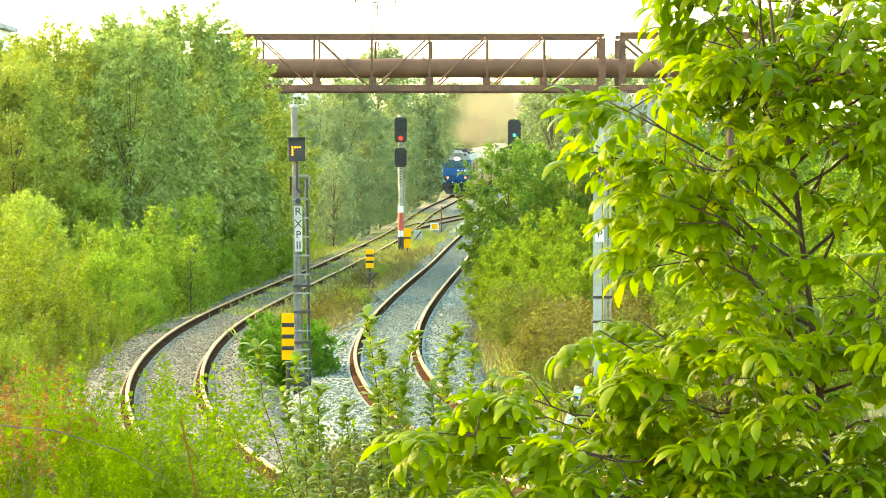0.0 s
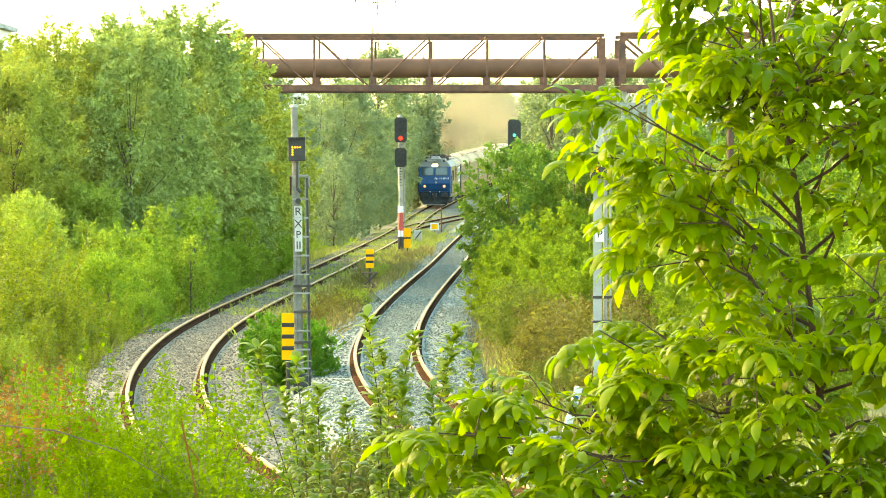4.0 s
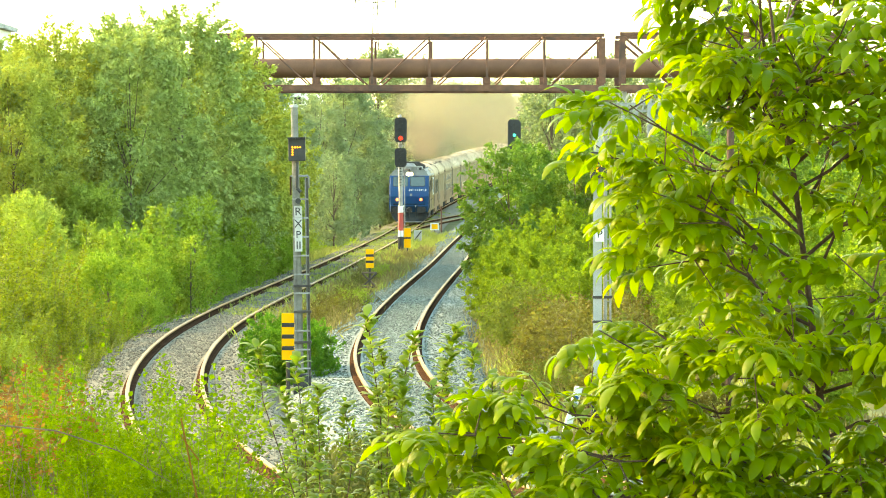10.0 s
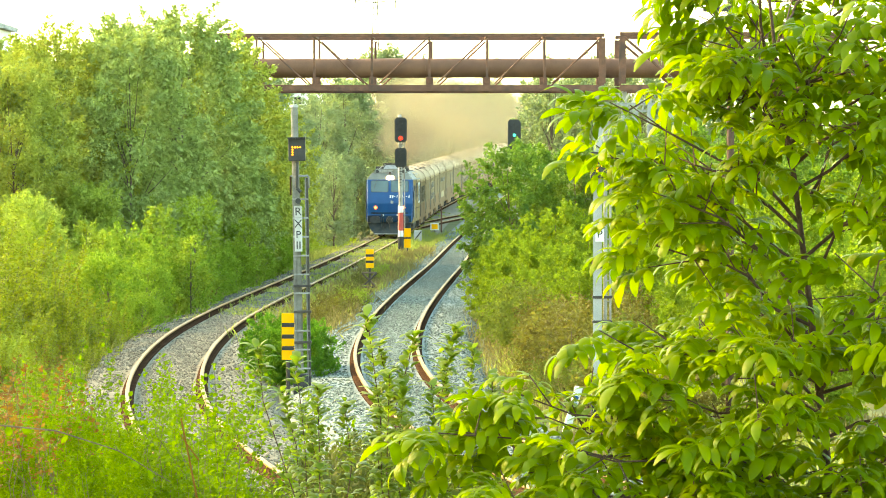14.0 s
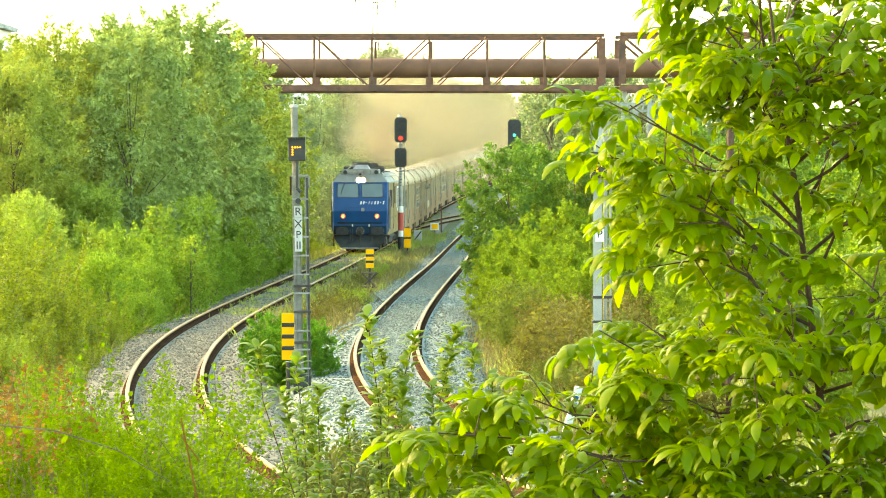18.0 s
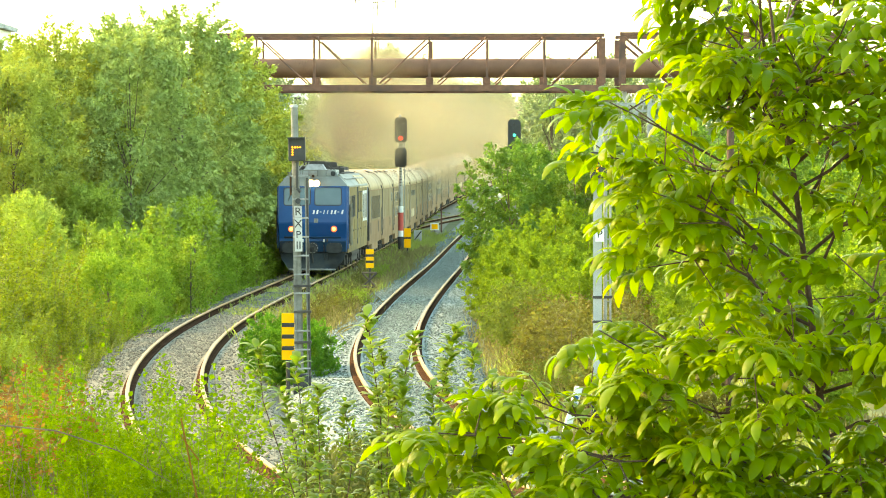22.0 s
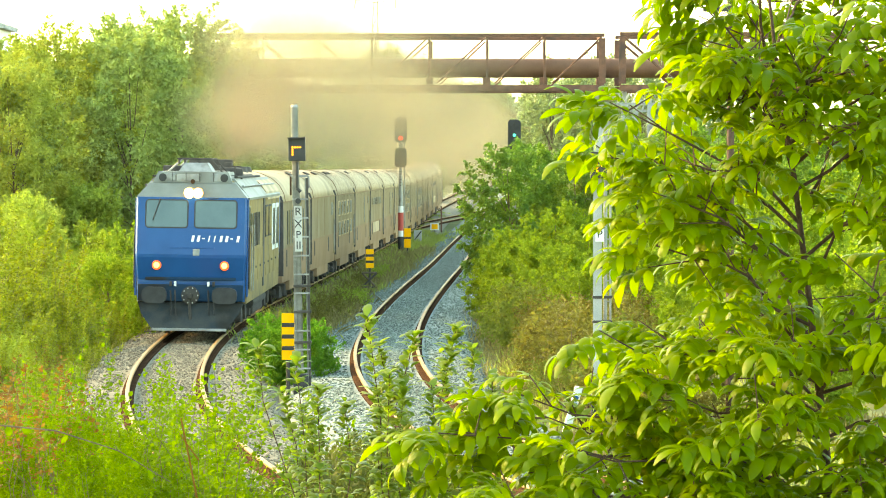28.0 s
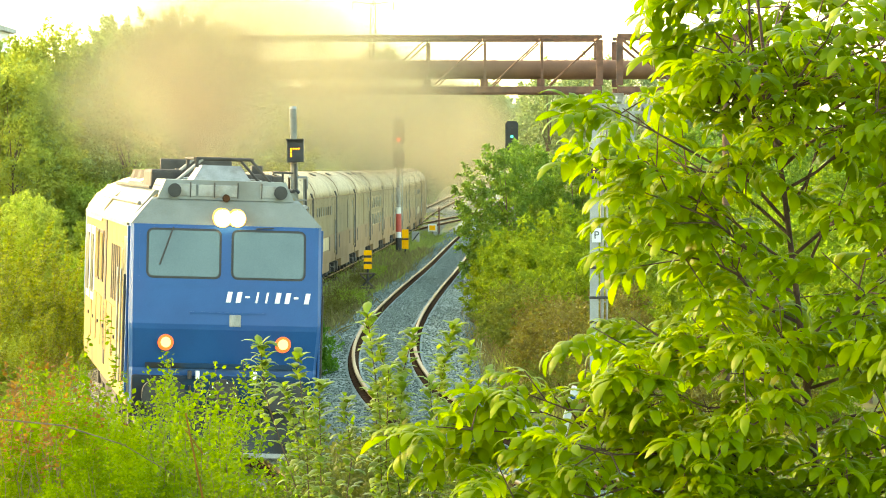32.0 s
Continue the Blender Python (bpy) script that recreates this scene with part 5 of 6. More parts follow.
def make_walnut():
    rng = np.random.default_rng(5)
    x0, y0 = 1.95, 15.3
    g = float(ground_z(x0, y0))
    tr = thing("walnut_tree", "young walnut tree with bright yellow-green drooping leaves", "tree", at=(x0, y0, g))
    off = Vector((x0, y0, g))
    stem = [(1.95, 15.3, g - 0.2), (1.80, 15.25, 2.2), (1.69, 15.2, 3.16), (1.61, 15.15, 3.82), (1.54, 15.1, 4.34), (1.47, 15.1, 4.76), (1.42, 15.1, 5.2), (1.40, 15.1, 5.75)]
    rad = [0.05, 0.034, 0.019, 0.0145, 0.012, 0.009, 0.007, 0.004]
    bm = bmesh.new()
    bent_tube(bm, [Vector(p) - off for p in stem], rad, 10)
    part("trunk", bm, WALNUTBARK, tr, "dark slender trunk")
    def trunk_at(z):
        zs = [p[2] for p in stem]
        return Vector((np.interp(z, zs, [p[0] for p in stem]), np.interp(z, zs, [p[1] for p in stem]), z))
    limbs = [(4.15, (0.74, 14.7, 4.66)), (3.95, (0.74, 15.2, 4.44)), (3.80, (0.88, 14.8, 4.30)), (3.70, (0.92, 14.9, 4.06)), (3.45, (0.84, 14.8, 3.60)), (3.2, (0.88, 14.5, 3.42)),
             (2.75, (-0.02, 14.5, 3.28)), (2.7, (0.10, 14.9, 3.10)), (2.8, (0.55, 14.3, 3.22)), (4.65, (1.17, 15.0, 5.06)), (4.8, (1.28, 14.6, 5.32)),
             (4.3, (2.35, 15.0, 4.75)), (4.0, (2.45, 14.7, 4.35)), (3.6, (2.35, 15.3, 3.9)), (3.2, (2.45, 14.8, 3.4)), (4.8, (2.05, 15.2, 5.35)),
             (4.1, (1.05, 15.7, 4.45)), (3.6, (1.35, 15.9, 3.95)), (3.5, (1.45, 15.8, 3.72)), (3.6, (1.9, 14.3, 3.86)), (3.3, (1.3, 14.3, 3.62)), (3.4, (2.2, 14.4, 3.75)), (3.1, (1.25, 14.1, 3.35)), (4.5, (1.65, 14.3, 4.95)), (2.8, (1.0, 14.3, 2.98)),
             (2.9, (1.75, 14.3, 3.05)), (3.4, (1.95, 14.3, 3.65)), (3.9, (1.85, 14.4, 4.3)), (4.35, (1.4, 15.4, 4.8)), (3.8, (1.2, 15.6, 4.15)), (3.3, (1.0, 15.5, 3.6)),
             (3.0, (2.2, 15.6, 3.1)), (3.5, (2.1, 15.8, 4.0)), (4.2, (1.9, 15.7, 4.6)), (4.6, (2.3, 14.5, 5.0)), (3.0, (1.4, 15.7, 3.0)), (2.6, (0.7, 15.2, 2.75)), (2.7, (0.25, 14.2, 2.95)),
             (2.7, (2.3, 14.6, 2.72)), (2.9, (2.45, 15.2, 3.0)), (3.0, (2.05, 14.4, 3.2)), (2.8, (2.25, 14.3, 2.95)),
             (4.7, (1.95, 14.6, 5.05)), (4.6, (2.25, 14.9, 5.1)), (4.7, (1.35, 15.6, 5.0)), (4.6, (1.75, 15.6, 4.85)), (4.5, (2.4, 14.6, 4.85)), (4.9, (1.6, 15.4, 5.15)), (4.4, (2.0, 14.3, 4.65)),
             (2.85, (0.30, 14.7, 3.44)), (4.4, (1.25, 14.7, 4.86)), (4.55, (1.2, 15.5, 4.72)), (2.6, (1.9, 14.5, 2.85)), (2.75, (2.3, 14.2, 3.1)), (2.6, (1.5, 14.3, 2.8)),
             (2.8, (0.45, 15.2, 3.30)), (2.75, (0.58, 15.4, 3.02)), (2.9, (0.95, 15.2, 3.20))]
    spots = []
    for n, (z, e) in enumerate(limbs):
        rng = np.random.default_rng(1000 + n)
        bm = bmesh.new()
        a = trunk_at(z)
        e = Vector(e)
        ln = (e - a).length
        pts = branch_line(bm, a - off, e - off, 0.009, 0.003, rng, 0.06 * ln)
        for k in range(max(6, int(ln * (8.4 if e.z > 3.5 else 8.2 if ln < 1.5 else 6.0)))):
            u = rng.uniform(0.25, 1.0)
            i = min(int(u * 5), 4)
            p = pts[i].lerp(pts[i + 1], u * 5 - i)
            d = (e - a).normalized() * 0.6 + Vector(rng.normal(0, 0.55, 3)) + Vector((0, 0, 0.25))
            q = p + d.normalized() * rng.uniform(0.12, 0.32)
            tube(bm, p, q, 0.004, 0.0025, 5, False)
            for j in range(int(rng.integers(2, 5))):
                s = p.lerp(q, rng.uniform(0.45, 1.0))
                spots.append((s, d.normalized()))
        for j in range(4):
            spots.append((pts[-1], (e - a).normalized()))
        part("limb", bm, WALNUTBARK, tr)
    variants = [compound_leaf(100 + i) for i in range(8)]
    meshes = [raw_mesh("leaf", v, f, LEAF_WALNUT) for v, f in variants]
    for me in meshes:
        me.polygons.foreach_set("use_smooth", [True] * len(me.polygons))
    rng = np.random.default_rng(6)
    order = rng.permutation(len(spots))
    V, F, n = [], [], 0
    for c, i in enumerate(order):
        p, d = spots[i]
        yaw = math.atan2(-d.x, d.y) + rng.normal(0, 0.9)
        m = Matrix.Translation(p) @ Euler((rng.normal(-0.05, 0.25), rng.normal(0, 0.22), yaw)).to_matrix().to_4x4() @ Matrix.Scale(rng.uniform(0.62, 0.95), 4)
        k = int(rng.integers(0, 8))
        if c < 300:
            ob = new("leaf", meshes[k])
            ob.parent = tr
            ob.matrix_local = m
        else:
            mm = np.array(m)
            v, f = variants[k]
            V.append(v @ mm[:3, :3].T + mm[:3, 3])
            F.append(f + n)
            n += len(v)
    me = raw_mesh("foliage", np.concatenate(V), np.concatenate(F), LEAF_WALNUT)
    me.polygons.foreach_set("use_smooth", [True] * len(me.polygons))
    tagged(part("foliage", me, LEAF_WALNUT, tr), "dense drooping walnut leaves", kind="stuff")
    for dx, dz in ((0, 0), (0.035, 0.012), (0.012, -0.035)):
        bm = bmesh.new()
        bmesh.ops.create_icosphere(bm, subdivisions=2, radius=0.019, matrix=Matrix.Translation(Vector((1.86 + dx, 14.35, 3.98 + dz)) - off))
        part("walnut", bm, LEAF_WALNUT, tr, "green unripe walnut", smooth=True)
    return tr


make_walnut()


# ---- saplings and weeds in front ----
def make_shoots(name, label, category, group, seed, tops, at, leaf, width, material, gap, droop=0.5, stalk=0.006, bark=BARK, low=0.3, upright=0.45, loose=0.0, whorl=1, roll=0.0):
    """Upright stems with leaves all along them; tops are given from the foot."""
    rng = np.random.default_rng(seed)
    pl = thing(name, label, category, group, at)
    P, D = [], []
    for tx, ty, tz in tops:
        bm = bmesh.new()
        foot = Vector((tx * 0.35 + rng.normal(0, 0.03), ty * 0.35 + rng.normal(0, 0.03), -0.1))
        pts = branch_line(bm, foot, (tx, ty, tz), stalk, stalk * 0.35, rng, 0, 6)
        part("stem", bm, bark, pl)
        n = int((1 - low) * tz / gap)
        for i in range(n):
            u = low + (1 - low) * (i // whorl * whorl + rng.uniform(0, 0.5)) / n
            if whorl > 1:
                u = 1 - (1 - u) ** 1.35
            k = min(int(u * 6), 5)
            P.append(pts[k].lerp(pts[k + 1], u * 6 - k) + Vector(rng.normal(0, 1, 3)) * loose * (1.25 - u))
            a = i * 2.4 + rng.normal(0, 0.4)
            up = upright + 0.9 * max(0, u - 0.8)
            D.append((math.cos(a), math.sin(a), up + rng.normal(0, 0.2)))
    P, D = np.array(P), np.array(D)
    n = len(P)
    V, F, c = [], [], 0
    base = [leaflet_arrays(1.0, width, droop * k, 3) for k in (0.6, 1.0, 1.4)]
    if whorl > 1:
        base = [arched_leaflet(1.0, width, 0.5, k, 4) for k in (0.5, 0.9, 1.3)]
    for i in range(n):
        v, f = base[i % 3]
        d = Vector(D[i]).normalized()
        m = np.array(d.to_track_quat("Y", "Z").to_matrix() @ Matrix.Rotation(rng.normal(0, 1) * roll, 3, "Y")) * leaf * rng.uniform(0.65, 1.2)
        V.append(v @ m.T + P[i])
        F.append(f + c)
        c += len(v)
    part("foliage", raw_mesh("foliage", np.concatenate(V), np.concatenate(F), material), material, pl, smooth=True)
    return pl


def apple(seed, tops, label, lean=0.0):
    """Stems fan from one foot; lean moves the foot aside from under the tops."""
    x = sum(t[0] for t in tops) / len(tops) + lean
    y = sum(t[1] for t in tops) / len(tops)
    g = float(ground_z(x, y))
    make_shoots("apple_sapling", label, "sapling", "apple saplings", seed, [(a - x, b - y, c - g) for a, b, c in tops], (x, y, g), 0.080, 0.46, LEAF_APPLE, 0.0115, 0.6, 0.005, WALNUTBARK, 0.36, 0.3, 0.028, 3)


apple(201, [(-0.81, 15.0, 3.62), (-0.65, 15.2, 3.55), (-0.54, 14.8, 3.46), (-0.72, 15.4, 3.40), (-0.60, 15.1, 3.30), (-0.44, 15.3, 3.35)], "upright apple sapling with oval grey-green leaves", 0.24)
apple(202, [(-0.33, 15.0, 3.75), (-0.23, 14.8, 3.52), (-0.12, 15.2, 3.66), (-0.30, 15.3, 3.40), (-0.05, 15.0, 3.45), (-0.18, 15.4, 3.3), (-0.28, 15.1, 3.62), (-0.17, 15.0, 3.45)], "leafy apple sapling with arching shoots")
apple(204, [(-0.33, 16.0, 3.15), (-0.27, 16.3, 3.28), (-0.18, 15.9, 3.1), (-0.06, 16.1, 3.15)], "low apple sapling thicket with dull leaves", 0.05)
apple(203, [(0.06, 15.4, 3.68), (0.14, 15.6, 3.58), (0.0, 15.8, 3.50), (0.22, 15.5, 3.45)], "small apple sapling between walnut branches")

weeds, low_weeds = [], []
for i in range(3):
    r = np.random.default_rng(300 + i)
    tops = [(r.normal(0, 0.16), r.normal(0, 0.16), r.uniform(0.6, 1.25)) for _ in range(5)]
    weeds.append(make_shoots("tall_weed", "tall slender weed with small yellow-green leaves", "weed", "weeds in front of the track", 310 + i, tops, (0, 0, 0), 0.019, 0.7, LEAF_BRIGHT, 0.0026, 0.35, 0.0028, BARK, 0.1, 0.7, 0.045, 1, 1.0))
low_weeds = [make_tree("bushy_weed", "dense bushy weed with fine green leaves", "weed", "weeds in front of the track", 360 + i, 1.0, 0.5, 8000, 0.022, LEAF_WEED, 0.03, 30, 0.012) for i in range(3)]
r = np.random.default_rng(320)
tops = [(r.normal(0, 0.2), r.normal(0, 0.2), r.uniform(0.7, 1.1)) for _ in range(9)]
redweed = make_shoots("reddish_weed", "reddish-leaved weed among the green weeds", "weed", "weeds in front of the track", 330, tops, (0, 0, 0), 0.03, 0.65, LEAF_RED, 0.008, 0.35, 0.003, BARK, 0.62, 0.5, 0.035, 1, 0.9)
rng = np.random.default_rng(17)
for kinds, n, rise, wild in ((low_weeds, 120, 0.0715, 0.16), (weeds, 56, 0.0605, 0.34)):
    spots = []
    for i in range(n):
        y = float(rng.uniform(17, 34))
        u = rng.uniform(-0.135, -0.05) if i % 9 else rng.uniform(-0.05, 0.03)
        x = float(u * y)
        low = 0.012 if -0.066 < u < -0.054 else 0.032 if -0.054 < u < -0.028 else 0.010 if u > -0.07 else -0.008 if u < -0.1 else 0.004
        low = low * 0.35 - 0.002 if wild > 0.3 and u < -0.056 else low
        top = 4.4 - (rise + low) * y + (0.08 if wild > 0.3 else 0.0) - abs(float(rng.normal(0, wild)))
        h = top - float(ground_z(x, y))
        if h > 0.3 and not (wild > 0.3 and -0.058 < u < -0.030):
            spots.append((x, y, h / 1.2))
    spread_copies(kinds, spots, rng, 0.95, 1.03)
spots = []
for i in range(20):
    y = float(rng.uniform(18, 27))
    u = -0.127 + 0.0036 * i + float(rng.normal(0, 0.002))
    top = 4.4 - float(rng.uniform(0.049, 0.061)) * y
    spots.append((u * y, y, (top - float(ground_z(u * y, y))) / 1.25))
for i, (x, y, k) in enumerate(spots):
    place(copy_thing(weeds[i % 3], pose(0, 0, 0)), x, y, 47.0 * i, k, 0.05)
# weeds added to fill the dim place below the saplings
dull_weeds = [make_tree("dull_weed", "brownish weed under the saplings, darkened for the dim undergrowth", "weed", "weeds in front of the track", 390 + i, 1.0, 0.28, 3000, 0.019, LEAF_DUSK, 0.03, 60, 0.012) for i in range(2)]
spots = []
for i in range(38):
    y = float(rng.uniform(18, 36))
    x = float((rng.uniform(-0.034, -0.012) if i % 2 else rng.uniform(-0.030, 0.02)) * y)
    h = 4.4 - (0.068 if i % 2 else 0.074) * y - abs(float(rng.normal(0, 0.15))) - float(ground_z(x, y))
    if h > 0.3:
        spots.append((x, y, h / 1.1))
for i in range(28):
    y = float(rng.uniform(18, 30))
    x = float(rng.uniform(-0.035, -0.008) * y)
    spots.append((x, y, (4.4 - float(rng.uniform(0.062, 0.080)) * y - float(ground_z(x, y))) / 1.1))
spread_copies(dull_weeds, spots, rng, 0.95, 1.03)
for i, (u, py, y) in enumerate(((-0.126, 0.0560, 19.0), (-0.117, 0.0585, 20.0), (-0.108, 0.0600, 18.6), (-0.122, 0.0620, 18.0))):
    ob = redweed if i == 0 else copy_thing(redweed, pose(0, 0, 0))
    place(ob, u * y, y, 70.0 * i, (4.4 - py * y - float(ground_z(u * y, y))) / 1.05)
g = float(ground_z(-2.1, 21.0))
make_shoots("tall_weed", "single tall shoot with round pale green leaves", "weed", "weeds in front of the track", 335, [(0.02, 0, 3.50 - g), (-0.1, 0.1, 3.36 - g), (0.1, -0.1, 3.25 - g), (0.42, 0.2, 3.05 - g), (0.62, 0, 3.12 - g)], (-2.1, 21.0, g), 0.034, 0.8, LEAF_BRIGHT, 0.010, 0.4, 0.004, BARK, 0.25, 0.4, 0.018, 1, 0.9)
g = float(ground_z(-1.05, 15.5))
bare = thing("bare_stem", "bare reddish-brown stem among the weeds", "stem", at=(-1.05, 15.5, g))
part("stem", T((0.12, 0, -0.1), (-0.13, 0, 3.27 - g), 0.008, 0.004, 7), LEAF_RED, bare)
part("twig", T((-0.05, 0, 3.08 - g), (-0.14, 0.02, 3.2 - g), 0.004, 0.002, 5), LEAF_RED, bare)


shoots = []
for i in range(3):
    r = np.random.default_rng(700 + i)
    tops = [(r.normal(0, 0.5), r.normal(0, 0.5), r.uniform(1.5, 2.5)) for _ in range(9)]
    shoots.append(make_shoots("willow_shoots", "upright pale green willow shoots on the slope", "shrub", "shoots on the slope", 710 + i, tops, (0, 0, 0), 0.13, 0.42, LEAF_SHOOT, 0.038, 0.4, 0.008, BARK, 0.3, 0.6, 0.05, 1, 0.8))
rust = make_shoots("reddish_shoots", "reddish-brown shoots among the slope shrubs", "shrub", "shoots on the slope", 720, [(r.normal(0, 0.4), r.normal(0, 0.4), r.uniform(1.3, 2.2)) for _ in range(7)], (0, 0, 0), 0.11, 0.5, LEAF_RED, 0.045, 0.4, 0.008, BARK, 0.45, 0.5, 0.06, 1, 0.8)
r = np.random.default_rng(730)
spots = []
for i in range(84):
    y = 66 + 100 * r.uniform() ** 1.1
    d = r.uniform(0, 1)
    spots.append((float(main_x(y)) - 4.4 - d * 7.5, y, 0.45 + 0.3 * r.uniform() + 0.95 * d))
spread_copies(shoots, spots, r)
thickets = []
for i in range(2):
    tops = [(r.normal(0, 0.75), r.normal(0, 0.6), r.uniform(1.3, 3.1)) for _ in range(22)]
    thickets.append(make_shoots("leafy_thicket", "yellow-green thicket of slender shoots with small round leaves", "shrub", "thickets at the foot of the bank", 740 + i, tops, (0, 0, 0), 0.082, 0.75, LEAF_THICKET, 0.0085, 0.4, 0.008, BARK, 0.08, 0.5, 0.10, 1, 0.9))
spread_copies(thickets, [(-11.3, 85, 1.12), (-10.5, 88, 1.08), (-9.7, 88, 0.95), (-10.9, 80, 0.85), (-10.0, 82, 0.8), (-9.2, 84, 0.7), (-11.9, 92, 1.15), (-10.9, 94, 1.1), (-9.1, 78, 0.55), (-12.4, 98, 1.1), (-10.2, 75, 0.6), (-9.4, 73, 0.5), (-8.7, 87, 0.5), (-8.3, 80, 0.42), (-8.1, 76, 0.36), (-8.6, 72, 0.45), (-8.0, 69, 0.36), (-8.9, 92, 0.5)], r, 0.92, 1.06)
vivid = [make_tree("green_shrub", "vivid green shrub close to the ballast", "shrub", "thickets at the foot of the bank", 750 + i, 2.3, 1.15, 6500, 0.095, LEAF_VIVID, 0.02, 44, 0.025) for i in range(2)]
spread_copies(vivid, [(-9.5, 98, 1.0), (-8.9, 103, 0.95), (-10.3, 101, 1.08), (-9.0, 108, 1.0), (-8.6, 113, 0.85), (-10.0, 110, 1.2), (-8.5, 119, 0.85), (-9.3, 121, 1.1), (-8.2, 126, 0.8), (-8.0, 133, 0.85), (-8.9, 137, 1.2), (-7.7, 142, 0.8), (-7.6, 150, 0.9), (-7.4, 159, 0.9), (-8.4, 96, 0.6), (-8.3, 153, 1.2)], r, 0.92, 1.06)
spread_copies([rust], [(-8.6, 74, 0.5), (-9.9, 104, 0.8), (-7.9, 118, 0.55)], r)


def make_bramble():
    rng = np.random.default_rng(41)
    g = float(ground_z(-2.3, 16.6))
    br = thing("bramble", "thin arching bramble stem with a few round green leaves", "bramble", at=(-2.3, 16.6, g))
    pts = [Vector(p) for p in ((-0.25, 0.1, -0.1), (-0.15, 0.0, 3.0 - g), (0.1, -0.1, 3.17 - g), (0.45, -0.15, 3.14 - g), (0.75, -0.2, 3.05 - g), (1.0, -0.2, 2.9 - g))]
    bm = bmesh.new()
    bent_tube(bm, pts, [0.006, 0.005, 0.0045, 0.004, 0.003, 0.002])
    part("stem", bm, BARK, br)
    for i in range(14):
        u = 1.2 + 3.7 * i / 13
        k = int(u)
        p = pts[k].lerp(pts[min(k + 1, 5)], u - k)
        v, f = leaflet_arrays(0.05, 0.045, 0.6, 3)
        ob = part("leaf", raw_mesh("leaf", v, f, LEAF_WEED), LEAF_WEED, br, smooth=True)
        ob.matrix_local = Matrix.Translation(p) @ Euler((radians(rng.uniform(-60, 0)), radians(rng.uniform(-30, 30)), radians(rng.uniform(0, 360)))).to_matrix().to_4x4()


make_bramble()


# ---- grass, ballast stones ----
def grass_patch(name, label, seed, n, where, h0, h1, material):
    """Thin blades scattered where `where` draws their feet."""
    rng = np.random.default_rng(seed)
    x, y = where(rng, n)
    z = ground_z(x, y)
    for c in (main_x, side_x):
        d = np.abs(x - c(np.clip(y, -28, 410)))
        z = np.maximum(z, rail_z(y) + np.interp(d, [0.8, 1.2, 1.9, 2.75], [-0.13, -0.15, -0.24, -0.75]))
    P = np.stack([x, y, z - 0.03], 1)
    A = rng.normal(0, 0.32, (n, 3)) + np.array([[0, 0, 1.0]])
    me = leaves(name, P, A, rng.normal(0, 1, (n, 3)), rng.uniform(h0, h1, n), rng.uniform(0.018, 0.04, n), material, droop=0.2)
    tagged(part(name, me, material), label, "grass", kind="stuff")


def clumped(rng, n, y0, y1, x_of):
    k = n // 40
    cy = rng.uniform(y0, y1, k)
    i = rng.integers(0, k, n)
    y = cy[i] + rng.normal(0, 0.5, n)
    return x_of(rng, cy)[i] + rng.normal(0, 0.35, n), y


grass_patch("dry_grass", "dry brown grass between the two tracks", 401, 9000, lambda r, n: clumped(r, n, 92, 190, lambda r, y: (main_x(y) + side_x(y)) / 2 + r.normal(0, 0.35, len(y))), 0.25, 0.75, DRYGRASS)
grass_patch("verge_grass", "green weeds and grass between the two tracks", 402, 12000, lambda r, n: clumped(r, n, 88, 240, lambda r, y: (main_x(y) + side_x(y)) / 2 + r.normal(-0.2, 0.4, len(y))), 0.15, 0.6, GRASS_DULL)
grass_patch("bank_grass", "green grass along the foot of the bank", 403, 26000, lambda r, n: clumped(r, n, 68, 230, lambda r, y: main_x(y) - 3.1 - np.abs(r.normal(0, 1.1, len(y)))), 0.15, 0.5, GRASS)
grass_patch("pale_bank_grass", "pale seeding grass along the foot of the bank", 408, 70000, lambda r, n: clumped(r, n, 66, 200, lambda r, y: main_x(y) - 2.75 - 5.0 * r.uniform(0, 1, len(y)) ** 1.6), 0.2, 0.6, GRASS_PALE)
grass_patch("dry_verge_grass", "dry brown undergrowth beside the second track", 404, 8000, lambda r, n: clumped(r, n, 52, 125, lambda r, y: side_x(y) + 2.7 + np.abs(r.normal(0, 1.5, len(y)))), 0.2, 0.6, DRYGRASS)
grass_patch("verge_weeds", "green weeds beside the second track", 405, 20000, lambda r, n: clumped(r, n, 48, 130, lambda r, y: side_x(y) + 3.0 + np.abs(r.normal(0, 1.8, len(y)))), 0.15, 0.45, GRASS_DULL)
grass_patch("foreground_grass", "tall green grass at the foot of the weeds", 407, 16000, lambda r, n: clumped(r, n, 22, 46, lambda r, y: r.uniform(-0.14, 0.06, len(y)) * y), 0.25, 0.7, GRASS)
grass_patch("track_weeds", "small weeds growing in the main track", 406, 9000, lambda r, n: clumped(r, n, 104, 300, lambda r, y: main_x(y) + r.normal(0, 0.9, len(y))), 0.08, 0.24, GRASS_DULL)


